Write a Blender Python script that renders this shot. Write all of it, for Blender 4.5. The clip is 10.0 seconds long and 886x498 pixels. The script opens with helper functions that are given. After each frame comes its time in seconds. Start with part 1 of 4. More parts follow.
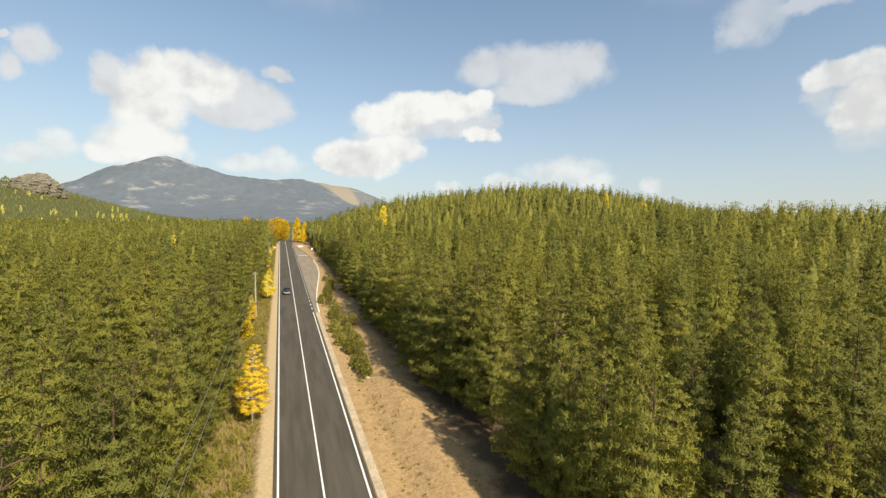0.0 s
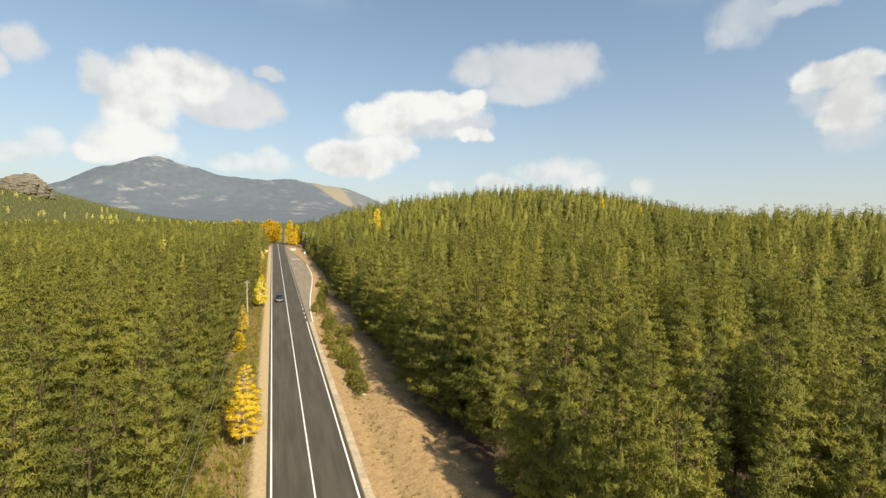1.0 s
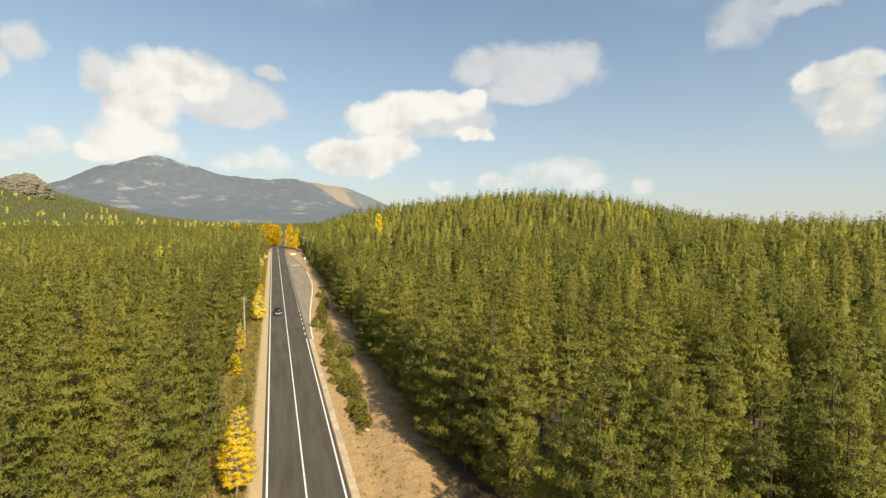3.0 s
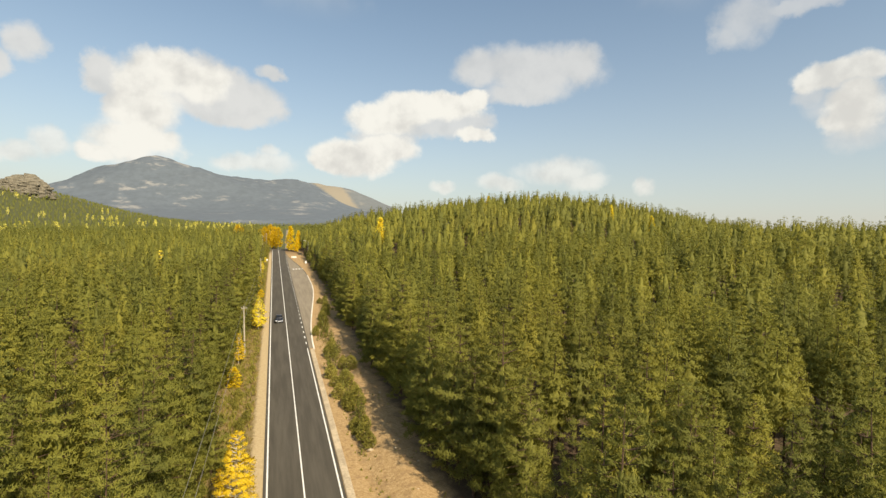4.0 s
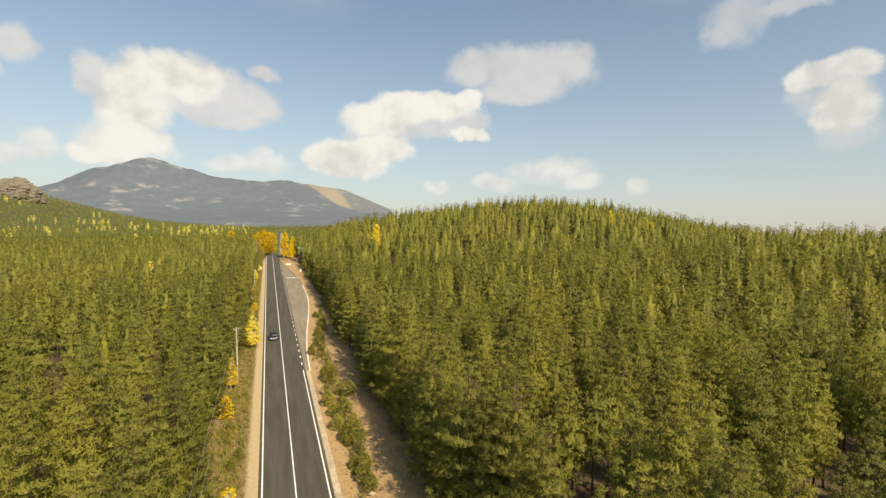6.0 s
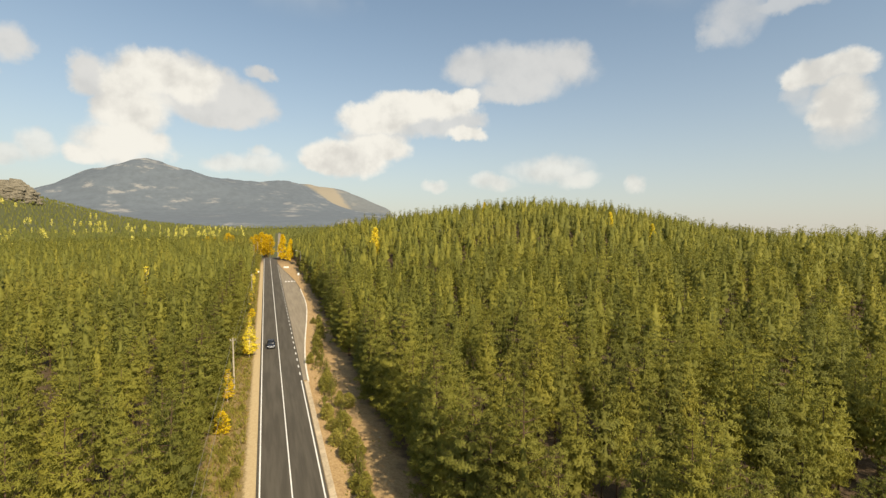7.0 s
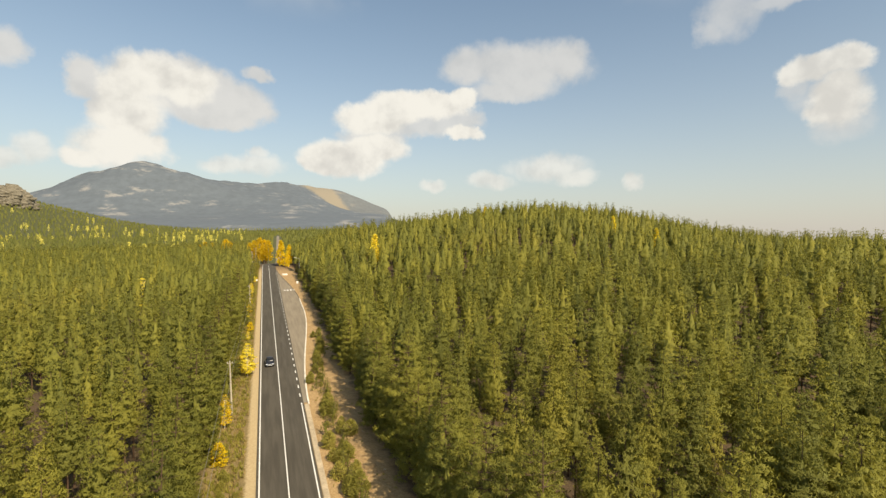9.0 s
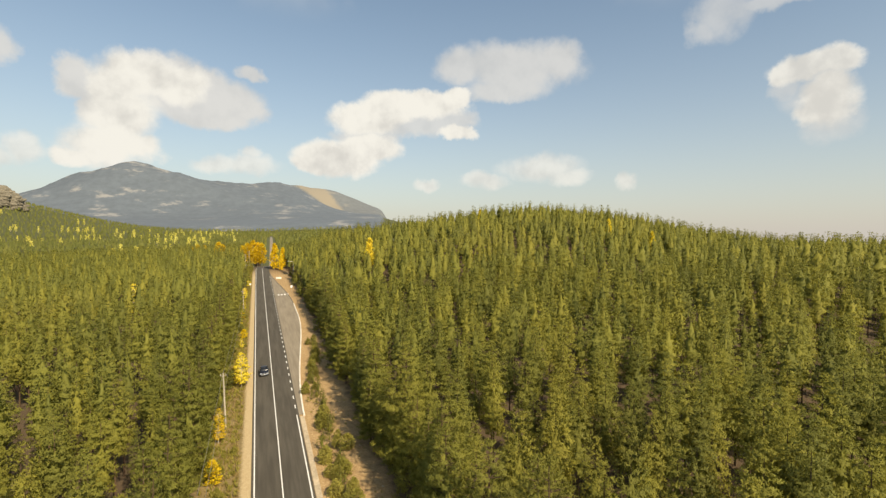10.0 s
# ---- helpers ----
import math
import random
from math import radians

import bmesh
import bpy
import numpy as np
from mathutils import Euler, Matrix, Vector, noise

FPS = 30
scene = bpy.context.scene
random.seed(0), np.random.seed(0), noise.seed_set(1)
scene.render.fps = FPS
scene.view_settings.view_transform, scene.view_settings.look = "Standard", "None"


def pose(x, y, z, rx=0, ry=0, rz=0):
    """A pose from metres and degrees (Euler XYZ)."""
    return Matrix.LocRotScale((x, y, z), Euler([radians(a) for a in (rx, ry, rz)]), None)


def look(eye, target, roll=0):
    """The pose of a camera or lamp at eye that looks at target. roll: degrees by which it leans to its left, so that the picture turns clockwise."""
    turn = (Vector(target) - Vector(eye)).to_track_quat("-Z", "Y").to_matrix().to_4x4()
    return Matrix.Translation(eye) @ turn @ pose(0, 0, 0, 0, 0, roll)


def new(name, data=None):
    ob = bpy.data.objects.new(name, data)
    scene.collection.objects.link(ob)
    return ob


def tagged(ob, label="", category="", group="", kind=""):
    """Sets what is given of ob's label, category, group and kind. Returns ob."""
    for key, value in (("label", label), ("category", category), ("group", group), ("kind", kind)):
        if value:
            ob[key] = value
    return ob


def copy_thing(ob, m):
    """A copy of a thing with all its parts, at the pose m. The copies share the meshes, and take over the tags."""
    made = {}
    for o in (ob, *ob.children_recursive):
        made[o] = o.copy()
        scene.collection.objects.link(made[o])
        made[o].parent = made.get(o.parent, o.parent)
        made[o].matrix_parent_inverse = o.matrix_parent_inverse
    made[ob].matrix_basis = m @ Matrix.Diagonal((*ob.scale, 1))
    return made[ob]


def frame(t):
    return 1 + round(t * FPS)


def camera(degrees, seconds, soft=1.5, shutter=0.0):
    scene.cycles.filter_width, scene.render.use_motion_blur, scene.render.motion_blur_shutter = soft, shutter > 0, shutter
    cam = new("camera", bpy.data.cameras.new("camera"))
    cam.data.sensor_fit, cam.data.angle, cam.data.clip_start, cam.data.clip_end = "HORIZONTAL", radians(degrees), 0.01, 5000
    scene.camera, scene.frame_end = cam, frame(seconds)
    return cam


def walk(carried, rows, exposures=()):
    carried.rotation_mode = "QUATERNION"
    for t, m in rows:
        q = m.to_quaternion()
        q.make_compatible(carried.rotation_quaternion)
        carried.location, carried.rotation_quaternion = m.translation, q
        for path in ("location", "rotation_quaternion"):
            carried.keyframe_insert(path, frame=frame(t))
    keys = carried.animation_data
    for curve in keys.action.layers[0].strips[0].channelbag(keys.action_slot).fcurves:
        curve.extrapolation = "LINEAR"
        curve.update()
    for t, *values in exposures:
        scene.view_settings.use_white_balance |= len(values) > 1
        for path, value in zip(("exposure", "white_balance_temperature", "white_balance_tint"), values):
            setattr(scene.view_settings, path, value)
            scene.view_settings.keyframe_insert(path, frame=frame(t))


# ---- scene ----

# ---- camera: a slow climb over the road's left edge ----
cam = camera(84.0, 10.0, soft=1.4)
# seconds, place, yaw, pitch, roll
PATH = [
    (0.0, -3.595, -1.195, 21.751, -18.419, -1.167, 1.484),
    (0.5, -3.665, -0.147, 22.491, -18.656, -1.183, 1.465),
    (1.0, -3.654, 0.905, 23.218, -19.230, -1.146, 1.401),
    (1.5, -3.578, 1.967, 23.922, -19.091, -1.179, 1.361),
    (2.0, -3.453, 3.042, 24.621, -19.824, -1.178, 1.255),
    (2.5, -3.361, 4.128, 25.308, -19.389, -1.247, 1.308),
    (4.0, -3.264, 7.281, 27.442, -19.087, -1.178, 1.576),
    (4.5, -3.260, 8.245, 28.178, -19.348, -1.137, 1.494),
    (5.0, -3.251, 9.144, 28.923, -19.876, -1.127, 1.310),
    (5.5, -3.230, 10.025, 29.662, -19.627, -1.135, 1.270),
    (7.0, -3.003, 12.705, 31.809, -19.900, -1.236, 0.947),
    (7.5, -2.911, 13.554, 32.500, -19.854, -1.238, 0.767),
    (8.0, -2.809, 14.364, 33.185, -20.825, -1.261, 0.492),
    (8.5, -2.758, 15.152, 33.911, -20.580, -1.283, 0.420),
    (9.0, -2.756, 15.908, 34.675, -20.034, -1.309, 0.325),
    (9.5, -2.791, 16.602, 35.430, -20.599, -1.299, 0.328),
    (10.0, -2.878, 17.276, 36.196, -20.734, -1.334, 0.184),
]
walk(cam, [(t, pose(x, y, z, 90 + pitch, 0, yaw) @ pose(0, 0, 0, 0, 0, roll)) for t, x, y, z, yaw, pitch, roll in PATH],
     [(0.0, 0.35, 7300, 10), (2.5, 0.35, 7600, 9), (5.0, 0.29, 7850, 10), (10.0, 0.27, 7950, 10)])

# ---- daylight: sun behind and to the right of the road, blue sky with cumulus ----
SUN_ELEVATION, SUN_AZIMUTH = 43.0, 162.0        # degrees; azimuth from +y towards +x
SKY_STRENGTH, SUN_STRENGTH = 0.150, 5.0


class Nodes:
    """Short hand for building node trees."""

    def __init__(self, tree):
        self.tree = tree
        tree.nodes.clear()

    def add(self, kind, **values):
        node = self.tree.nodes.new(kind)
        for key, value in values.items():
            setattr(node, key, value)
        return node

    def link(self, a, b):
        self.tree.links.new(a, b)

    def put(self, socket, value):
        if isinstance(value, bpy.types.NodeSocket):
            self.link(value, socket)
        elif value is not None:
            socket.default_value = value

    def math(self, op, a, b=None, c=None, clamp=False):
        node = self.add("ShaderNodeMath", operation=op, use_clamp=clamp)
        for i, v in enumerate((a, b, c)):
            self.put(node.inputs[i], v)
        return node.outputs[0]

    def mix(self, f, a, b):
        node = self.add("ShaderNodeMix", data_type="RGBA")
        self.put(node.inputs["Factor"], f)
        for key, v in (("A", a), ("B", b)):
            socket = [s for s in node.inputs if s.name == key and s.type == "RGBA"][0]
            self.put(socket, (*v, 1) if isinstance(v, tuple) and len(v) == 3 else v)
        return [s for s in node.outputs if s.type == "RGBA"][0]

    def step(self, v, lo, hi, a=0.0, b=1.0):
        node = self.add("ShaderNodeMapRange", interpolation_type="SMOOTHSTEP")
        for i, x in enumerate((v, lo, hi, a, b)):
            self.put(node.inputs[i], x)
        return node.outputs[0]

    def noise(self, vector, scale, detail=4.0, rough=0.55):
        node = self.add("ShaderNodeTexNoise")
        self.put(node.inputs["Vector"], vector)
        for key, v in (("Scale", scale), ("Detail", detail), ("Roughness", rough)):
            node.inputs[key].default_value = v
        return node

    def ramp(self, f, *stops):
        node = self.add("ShaderNodeValToRGB")
        while len(node.color_ramp.elements) < len(stops):
            node.color_ramp.elements.new(0.5)
        for el, (p, c) in zip(node.color_ramp.elements, stops):
            el.position, el.color = p, (*c, 1)
        self.put(node.inputs[0], f)
        return node.outputs[0]


def build_sky():
    world = bpy.data.worlds.new("sky")
    scene.world = world
    world.use_nodes = True
    n = Nodes(world.node_tree)
    sky = n.add("ShaderNodeTexSky", sky_type="NISHITA", sun_disc=False)
    sky.sun_elevation, sky.sun_rotation = radians(SUN_ELEVATION), radians(SUN_AZIMUTH)
    sky.altitude, sky.air_density, sky.dust_density, sky.ozone_density = 300, 1.0, 1.2, 1.0
    way = n.add("ShaderNodeTexCoord").outputs["Generated"]
    xyz = n.add("ShaderNodeSeparateXYZ")
    n.link(way, xyz.inputs[0])
    az = n.math("MULTIPLY", n.math("ARCTAN2", xyz.outputs[0], xyz.outputs[1]), 57.29578)
    el = n.math("MULTIPLY", n.math("ARCSINE", xyz.outputs[2]), 57.29578)
    warp = n.noise(way, 9.0, 5.0, 0.6)
    warp_xyz = n.add("ShaderNodeSeparateColor")
    n.link(warp.outputs["Color"], warp_xyz.inputs[0])
    curl = n.noise(way, 34.0, 4.0, 0.6)
    curl_xyz = n.add("ShaderNodeSeparateColor")
    n.link(curl.outputs["Color"], curl_xyz.inputs[0])
    az_w = n.math("MULTIPLY_ADD", n.math("SUBTRACT", warp_xyz.outputs[0], 0.5), 3.4, az)
    el_w = n.math("MULTIPLY_ADD", n.math("SUBTRACT", warp_xyz.outputs[1], 0.5), 2.6, el)
    az_w = n.math("MULTIPLY_ADD", n.math("SUBTRACT", curl_xyz.outputs[0], 0.5), 1.5, az_w)
    el_w = n.math("MULTIPLY_ADD", n.math("SUBTRACT", curl_xyz.outputs[1], 0.5), 1.2, el_w)
    puff = n.noise(way, 20.0, 6.0, 0.56).outputs["Fac"]
    broad = n.noise(way, 7.0, 4.0, 0.55).outputs["Fac"]

    def cloud_mask(blobs):
        # centre azimuth, centre height, half width, half height, all in degrees
        total = None
        for a, e, ra, re in blobs:
            u = n.math("DIVIDE", n.math("SUBTRACT", az_w, a), ra)
            v = n.math("DIVIDE", n.math("SUBTRACT", el_w, e), re)
            q = n.math("SUBTRACT", 1.0, n.math("ADD", n.math("MULTIPLY", u, u), n.math("MULTIPLY", v, v)))
            total = q if total is None else n.math("SMOOTH_MAX", total, q, 0.25)
        return total

    tower = cloud_mask([(-10.88, 15.49, 3.88, 2.20), (-13.29, 14.03, 2.13, 2.49), (-7.26, 14.83, 2.76, 1.97), (-12.54, 11.34, 3.56, 3.21), (-13.79, 8.43, 3.57, 2.05), (-10.79, 8.67, 2.60, 1.56), (-16.20, 7.18, 1.87, 0.85)])
    anvil = cloud_mask([(-16.05, 14.54, 1.69, 2.00), (-5.63, 14.12, 6.10, 2.56), (-2.54, 13.36, 3.65, 1.61), (-4.50, 12.39, 4.44, 1.26), (-14.90, 12.40, 1.46, 2.28), (-9.36, 15.59, 4.60, 2.34)])
    cumulus = cloud_mask([(11.58, 13.31, 4.25, 1.71), (14.80, 14.68, 4.03, 1.82), (19.04, 15.05, 4.44, 1.58), (22.03, 15.58, 1.69, 1.32), (8.80, 8.94, 4.71, 2.13), (12.11, 10.23, 3.88, 1.63), (6.16, 8.05, 2.38, 1.13), (22.39, 12.03, 1.95, 0.87)])
    base = cloud_mask([(16.15, 12.89, 7.15, 1.36), (11.95, 11.60, 3.87, 0.87), (21.04, 13.44, 3.26, 1.23)])
    sheet = cloud_mask([(28.62, 18.74, 7.68, 2.86), (33.68, 19.25, 2.79, 2.46), (22.97, 18.89, 3.89, 1.85), (27.42, 16.45, 5.34, 1.18)])
    bank = cloud_mask([(56.91, 15.62, 2.96, 1.14), (58.92, 15.72, 1.96, 1.29), (54.88, 15.39, 1.01, 1.07), (57.45, 11.52, 1.66, 1.22), (58.65, 12.60, 2.29, 2.47)])
    veil = cloud_mask([(50.13, 21.51, 2.73, 2.39), (54.01, 21.66, 4.09, 0.73), (48.46, 20.25, 1.47, 1.29), (57.60, 12.80, 2.83, 2.02), (58.83, 10.72, 2.35, 1.92), (55.35, 13.85, 1.42, 1.18)])
    wisps = cloud_mask([(-21.57, 15.99, 1.73, 1.83), (-22.95, 13.82, 1.10, 1.19), (-23.69, 16.15, 0.43, 0.53), (-0.76, 17.09, 1.63, 0.73)])
    low = cloud_mask([(-19.81, 7.55, 1.54, 1.31), (-22.16, 6.54, 1.67, 0.88), (-1.57, 7.54, 3.82, 1.09), (-0.42, 8.60, 1.06, 0.72), (-3.74, 7.38, 2.25, 0.83), (32.08, 8.03, 4.57, 1.50), (25.47, 6.56, 2.58, 0.90), (18.76, 6.11, 1.44, 0.65), (41.28, 6.19, 1.00, 0.95), (35.46, 7.13, 2.40, 0.99)])

    def body(mask, rough, lo, hi, most):
        d = n.math("MULTIPLY_ADD", n.math("SUBTRACT", puff, 0.5), rough, mask)
        return n.step(d, lo, hi, 0.0, most)

    k = 1.0 / SKY_STRENGTH
    cast = n.add("ShaderNodeVectorMath", operation="MULTIPLY")
    n.link(sky.outputs[0], cast.inputs[0])
    cast.inputs[1].default_value = (0.70, 0.86, 0.91)
    clear = cast.outputs[0]
    # summer haze whitens the sky towards the horizon
    veil_low = n.math("POWER", 2.718, n.math("MULTIPLY", n.math("MAXIMUM", el, 0.0), -0.085))
    col = n.mix(n.math("MULTIPLY", veil_low, 0.92), clear, tuple(v * k for v in (0.475, 0.476, 0.503)))
    white = tuple(v * k for v in (0.69, 0.74, 0.79))
    # billows: the side towards the sun is lighter
    moved = n.add("ShaderNodeVectorMath", operation="ADD")
    n.link(way, moved.inputs[0])
    moved.inputs[1].default_value = (0.010, -0.008, 0.016)
    turned = n.math("SUBTRACT", puff, n.noise(moved.outputs[0], 20.0, 6.0, 0.56).outputs["Fac"])
    shade = n.step(n.math("MULTIPLY_ADD", turned, 0.6, n.math("MULTIPLY", broad, 1.0)), 0.25, 0.62)
    pale = n.mix(shade, tuple(v * k for v in (0.49, 0.535, 0.60)), tuple(v * k for v in (0.57, 0.615, 0.68)))
    lit = n.mix(shade, tuple(v * k for v in (0.52, 0.56, 0.61)), white)
    for mask, rough, lo, hi, most, colour in (
            (veil, 1.4, -0.6, 1.0, 0.60, pale), (wisps, 1.3, -0.5, 0.7, 0.85, pale), (sheet, 1.1, -0.40, 0.75, 0.80, pale), (anvil, 0.9, -0.40, 0.50, 0.90, pale),
            (low, 1.2, -0.7, 0.9, 0.70, lit), (bank, 0.9, -0.50, 0.60, 0.92, lit), (base, 1.0, -0.5, 0.6, 0.8, pale), (tower, 0.9, -0.40, 0.65, 1.0, lit),
            (cumulus, 1.0, -0.35, 0.50, 1.0, lit)):
        col = n.mix(body(mask, rough, lo, hi, most), col, colour)
    # fair-weather clouds added outside the view, for more white fill light
    ahead = n.math("MULTIPLY", n.step(n.math("ABSOLUTE", n.math("SUBTRACT", az, 19.0)), 50.0, 75.0, 1.0, 0.0), n.step(el, 22.0, 34.0, 1.0, 0.0))
    others = n.math("MULTIPLY", n.step(n.noise(way, 3.2, 6.0, 0.55).outputs["Fac"], 0.50, 0.66), n.math("SUBTRACT", 1.0, ahead))
    others = n.math("MULTIPLY", others, n.step(el, -2.0, 3.0))
    col = n.mix(others, col, lit)
    back = n.add("ShaderNodeBackground")
    n.link(col, back.inputs[0])
    back.inputs[1].default_value = SKY_STRENGTH
    n.link(back.outputs[0], n.add("ShaderNodeOutputWorld").inputs[0])


build_sky()
sun = new("sun", bpy.data.lights.new("sun", "SUN"))
sun.data.energy, sun.data.angle, sun.data.color = SUN_STRENGTH, radians(0.6), (1.0, 0.92, 0.78)
a, e = radians(SUN_AZIMUTH), radians(SUN_ELEVATION)
sun.matrix_world = look((60 * math.sin(a) * math.cos(e), 60 * math.cos(a) * math.cos(e), 60 + 60 * math.sin(e)), (0, 0, 60))


# ---- materials ----
def material(name):
    m = bpy.data.materials.new(name)
    m.use_nodes = True
    return m, Nodes(m.node_tree)


def finish(n, colour, rough=0.8, bump=None, bump_by=0.3, bump_far=0.05, metal=0.0, through_light=0.0, coat=0.0):
    p = n.add("ShaderNodeBsdfPrincipled")
    n.put(p.inputs["Base Color"], (*colour, 1) if isinstance(colour, tuple) else colour)
    n.put(p.inputs["Roughness"], rough)
    p.inputs["Metallic"].default_value = metal
    p.inputs["Coat Weight"].default_value = coat
    if through_light:
        p.inputs["Specular IOR Level"].default_value = 0.2
    out = n.add("ShaderNodeOutputMaterial")
    if bump is not None:
        b = n.add("ShaderNodeBump")
        b.inputs["Strength"].default_value, b.inputs["Distance"].default_value = bump_by, bump_far
        n.link(bump, b.inputs["Height"])
        n.link(b.outputs[0], p.inputs["Normal"])
    shader = p.outputs[0]
    if through_light:
        t = n.add("ShaderNodeBsdfTranslucent")
        n.put(t.inputs[0], n.mix(through_light, (0.0, 0.0, 0.0), colour))
        both = n.add("ShaderNodeAddShader")
        n.link(shader, both.inputs[0]), n.link(t.outputs[0], both.inputs[1])
        shader = both.outputs[0]
    n.link(shader, out.inputs[0])


def plain(name, colour, rough=0.7, metal=0.0, grain=25.0, vary=0.25, coat=0.0):
    m, n = material(name)
    at = n.add("ShaderNodeTexCoord").outputs["Object"]
    f = n.noise(at, grain, 5.0)
    big = n.noise(at, grain * 0.12, 3.0)
    s = n.math("MULTIPLY_ADD", f.outputs[0], 0.5, n.math("MULTIPLY", big.outputs[0], 0.5))
    lo, hi = (tuple(v * (1 - vary) for v in colour), tuple(min(1, v * (1 + vary)) for v in colour))
    finish(n, n.mix(n.step(s, 0.35, 0.65), lo, hi), rough, f.outputs[0], 0.2, 0.01, metal, coat=coat)
    return m


def foliage(name, dark, mid, light, through_light=0.3, turning=None):
    """Needles or leaves: the colour goes from plant to plant and from blade to blade."""
    m, n = material(name)
    info = n.add("ShaderNodeObjectInfo").outputs["Random"]
    tint = n.add("ShaderNodeAttribute", attribute_name="tint").outputs["Fac"]
    island = n.add("ShaderNodeNewGeometry").outputs["Random Per Island"]
    t = n.math("FRACT", n.math("ADD", info, tint))
    f = n.math("MULTIPLY_ADD", t, 0.48, n.math("MULTIPLY_ADD", island, 0.08, 0.20))
    at = n.add("ShaderNodeTexCoord").outputs["Object"]
    needle = n.noise(at, 7.0, 3.0, 0.7).outputs["Fac"]
    clump = n.noise(at, 2.3, 3.0, 0.6).outputs["Fac"]
    f = n.math("MULTIPLY_ADD", n.math("SUBTRACT", needle, 0.5), 0.20, f)
    f = n.math("MULTIPLY_ADD", n.math("SUBTRACT", clump, 0.5), 0.24, f)
    # whole patches of a wood are yellower or greener
    patch = n.noise(n.add("ShaderNodeNewGeometry").outputs["Position"], 0.035, 3.0, 0.6).outputs["Fac"]
    f = n.math("MULTIPLY_ADD", n.math("SUBTRACT", patch, 0.5), 0.5, f)
    needle = n.math("MULTIPLY_ADD", clump, 2.0, needle)
    col = n.ramp(f, (0.1, dark), (0.5, mid), (0.95, light))
    if turning:
        # stretches where the undergrowth and some crowns turn brown in autumn
        where = n.noise(n.add("ShaderNodeNewGeometry").outputs["Position"], 0.016, 4.0, 0.6).outputs["Fac"]
        col = n.mix(n.step(where, 0.54, 0.72, 0.0, 0.28), col, turning)
    finish(n, col, 0.7, needle, 0.3, 0.10, through_light=through_light)
    return m


PINE = foliage("pine_needles", (0.070, 0.077, 0.018), (0.136, 0.136, 0.025), (0.210, 0.188, 0.030), 0.62, (0.178, 0.145, 0.026))
# the valley's pines: needle colours dulled to paint in distance haze
HAZED_PINE = foliage("mixed_woodland", (0.066, 0.078, 0.018), (0.112, 0.118, 0.028), (0.165, 0.158, 0.038), 0.6, (0.185, 0.150, 0.032))
BIRCH = foliage("birch_leaves", (0.33, 0.225, 0.014), (0.47, 0.335, 0.02), (0.57, 0.425, 0.036), 0.5)
YELLOW_BIRCH = foliage("yellow_birch_leaves", (0.40, 0.32, 0.025), (0.54, 0.445, 0.045), (0.64, 0.54, 0.08), 0.5)
PALE_BIRCH = foliage("pale_birch_leaves", (0.42, 0.38, 0.08), (0.56, 0.51, 0.13), (0.66, 0.60, 0.19), 0.5)
ORANGE = foliage("autumn_leaves", (0.38, 0.27, 0.014), (0.54, 0.405, 0.022), (0.64, 0.50, 0.04), 0.5)
SCRUB = foliage("scrub_leaves", (0.13, 0.122, 0.024), (0.20, 0.185, 0.037), (0.28, 0.24, 0.062), 0.5)
STRAW = foliage("dry_grass", (0.16, 0.12, 0.045), (0.25, 0.185, 0.068), (0.34, 0.255, 0.10), 0.3)
BARK = plain("pine_bark", (0.10, 0.060, 0.036), 0.9, grain=6)
BIRCH_BARK = plain("birch_bark", (0.55, 0.52, 0.46), 0.8, grain=8, vary=0.4)
CONCRETE = plain("concrete", (0.44, 0.355, 0.245), 0.85, grain=5)
POLE_WOOD = plain("weathered_pole", (0.44, 0.39, 0.30), 0.85, grain=7)
WHITE_PAINT = plain("road_paint", (0.74, 0.73, 0.70), 0.6, grain=14, vary=0.12)
STEEL = plain("galvanised_steel", (0.42, 0.43, 0.44), 0.45, 0.7)
CABLE = plain("cable", (0.22, 0.21, 0.20), 0.6)


def asphalt(name, base, patch):
    m, n = material(name)
    at = n.add("ShaderNodeTexCoord").outputs["Object"]
    grain = n.noise(at, 40.0, 4.0, 0.7)
    squeeze = n.add("ShaderNodeMapping")
    squeeze.inputs["Scale"].default_value = (1.0, 0.05, 1.0)
    n.link(at, squeeze.inputs[0])
    streak = n.noise(squeeze.outputs[0], 1.3, 4.0, 0.6)
    f = n.math("MULTIPLY_ADD", streak.outputs[0], 0.75, n.math("MULTIPLY", grain.outputs[0], 0.25))
    finish(n, n.mix(n.step(f, 0.35, 0.68), base, patch), 0.92, grain.outputs[0], 0.25, 0.01)
    return m


ASPHALT = asphalt("asphalt", (0.052, 0.045, 0.034), (0.085, 0.075, 0.058))
OLD_ASPHALT = asphalt("worn_asphalt", (0.195, 0.162, 0.118), (0.265, 0.225, 0.168))


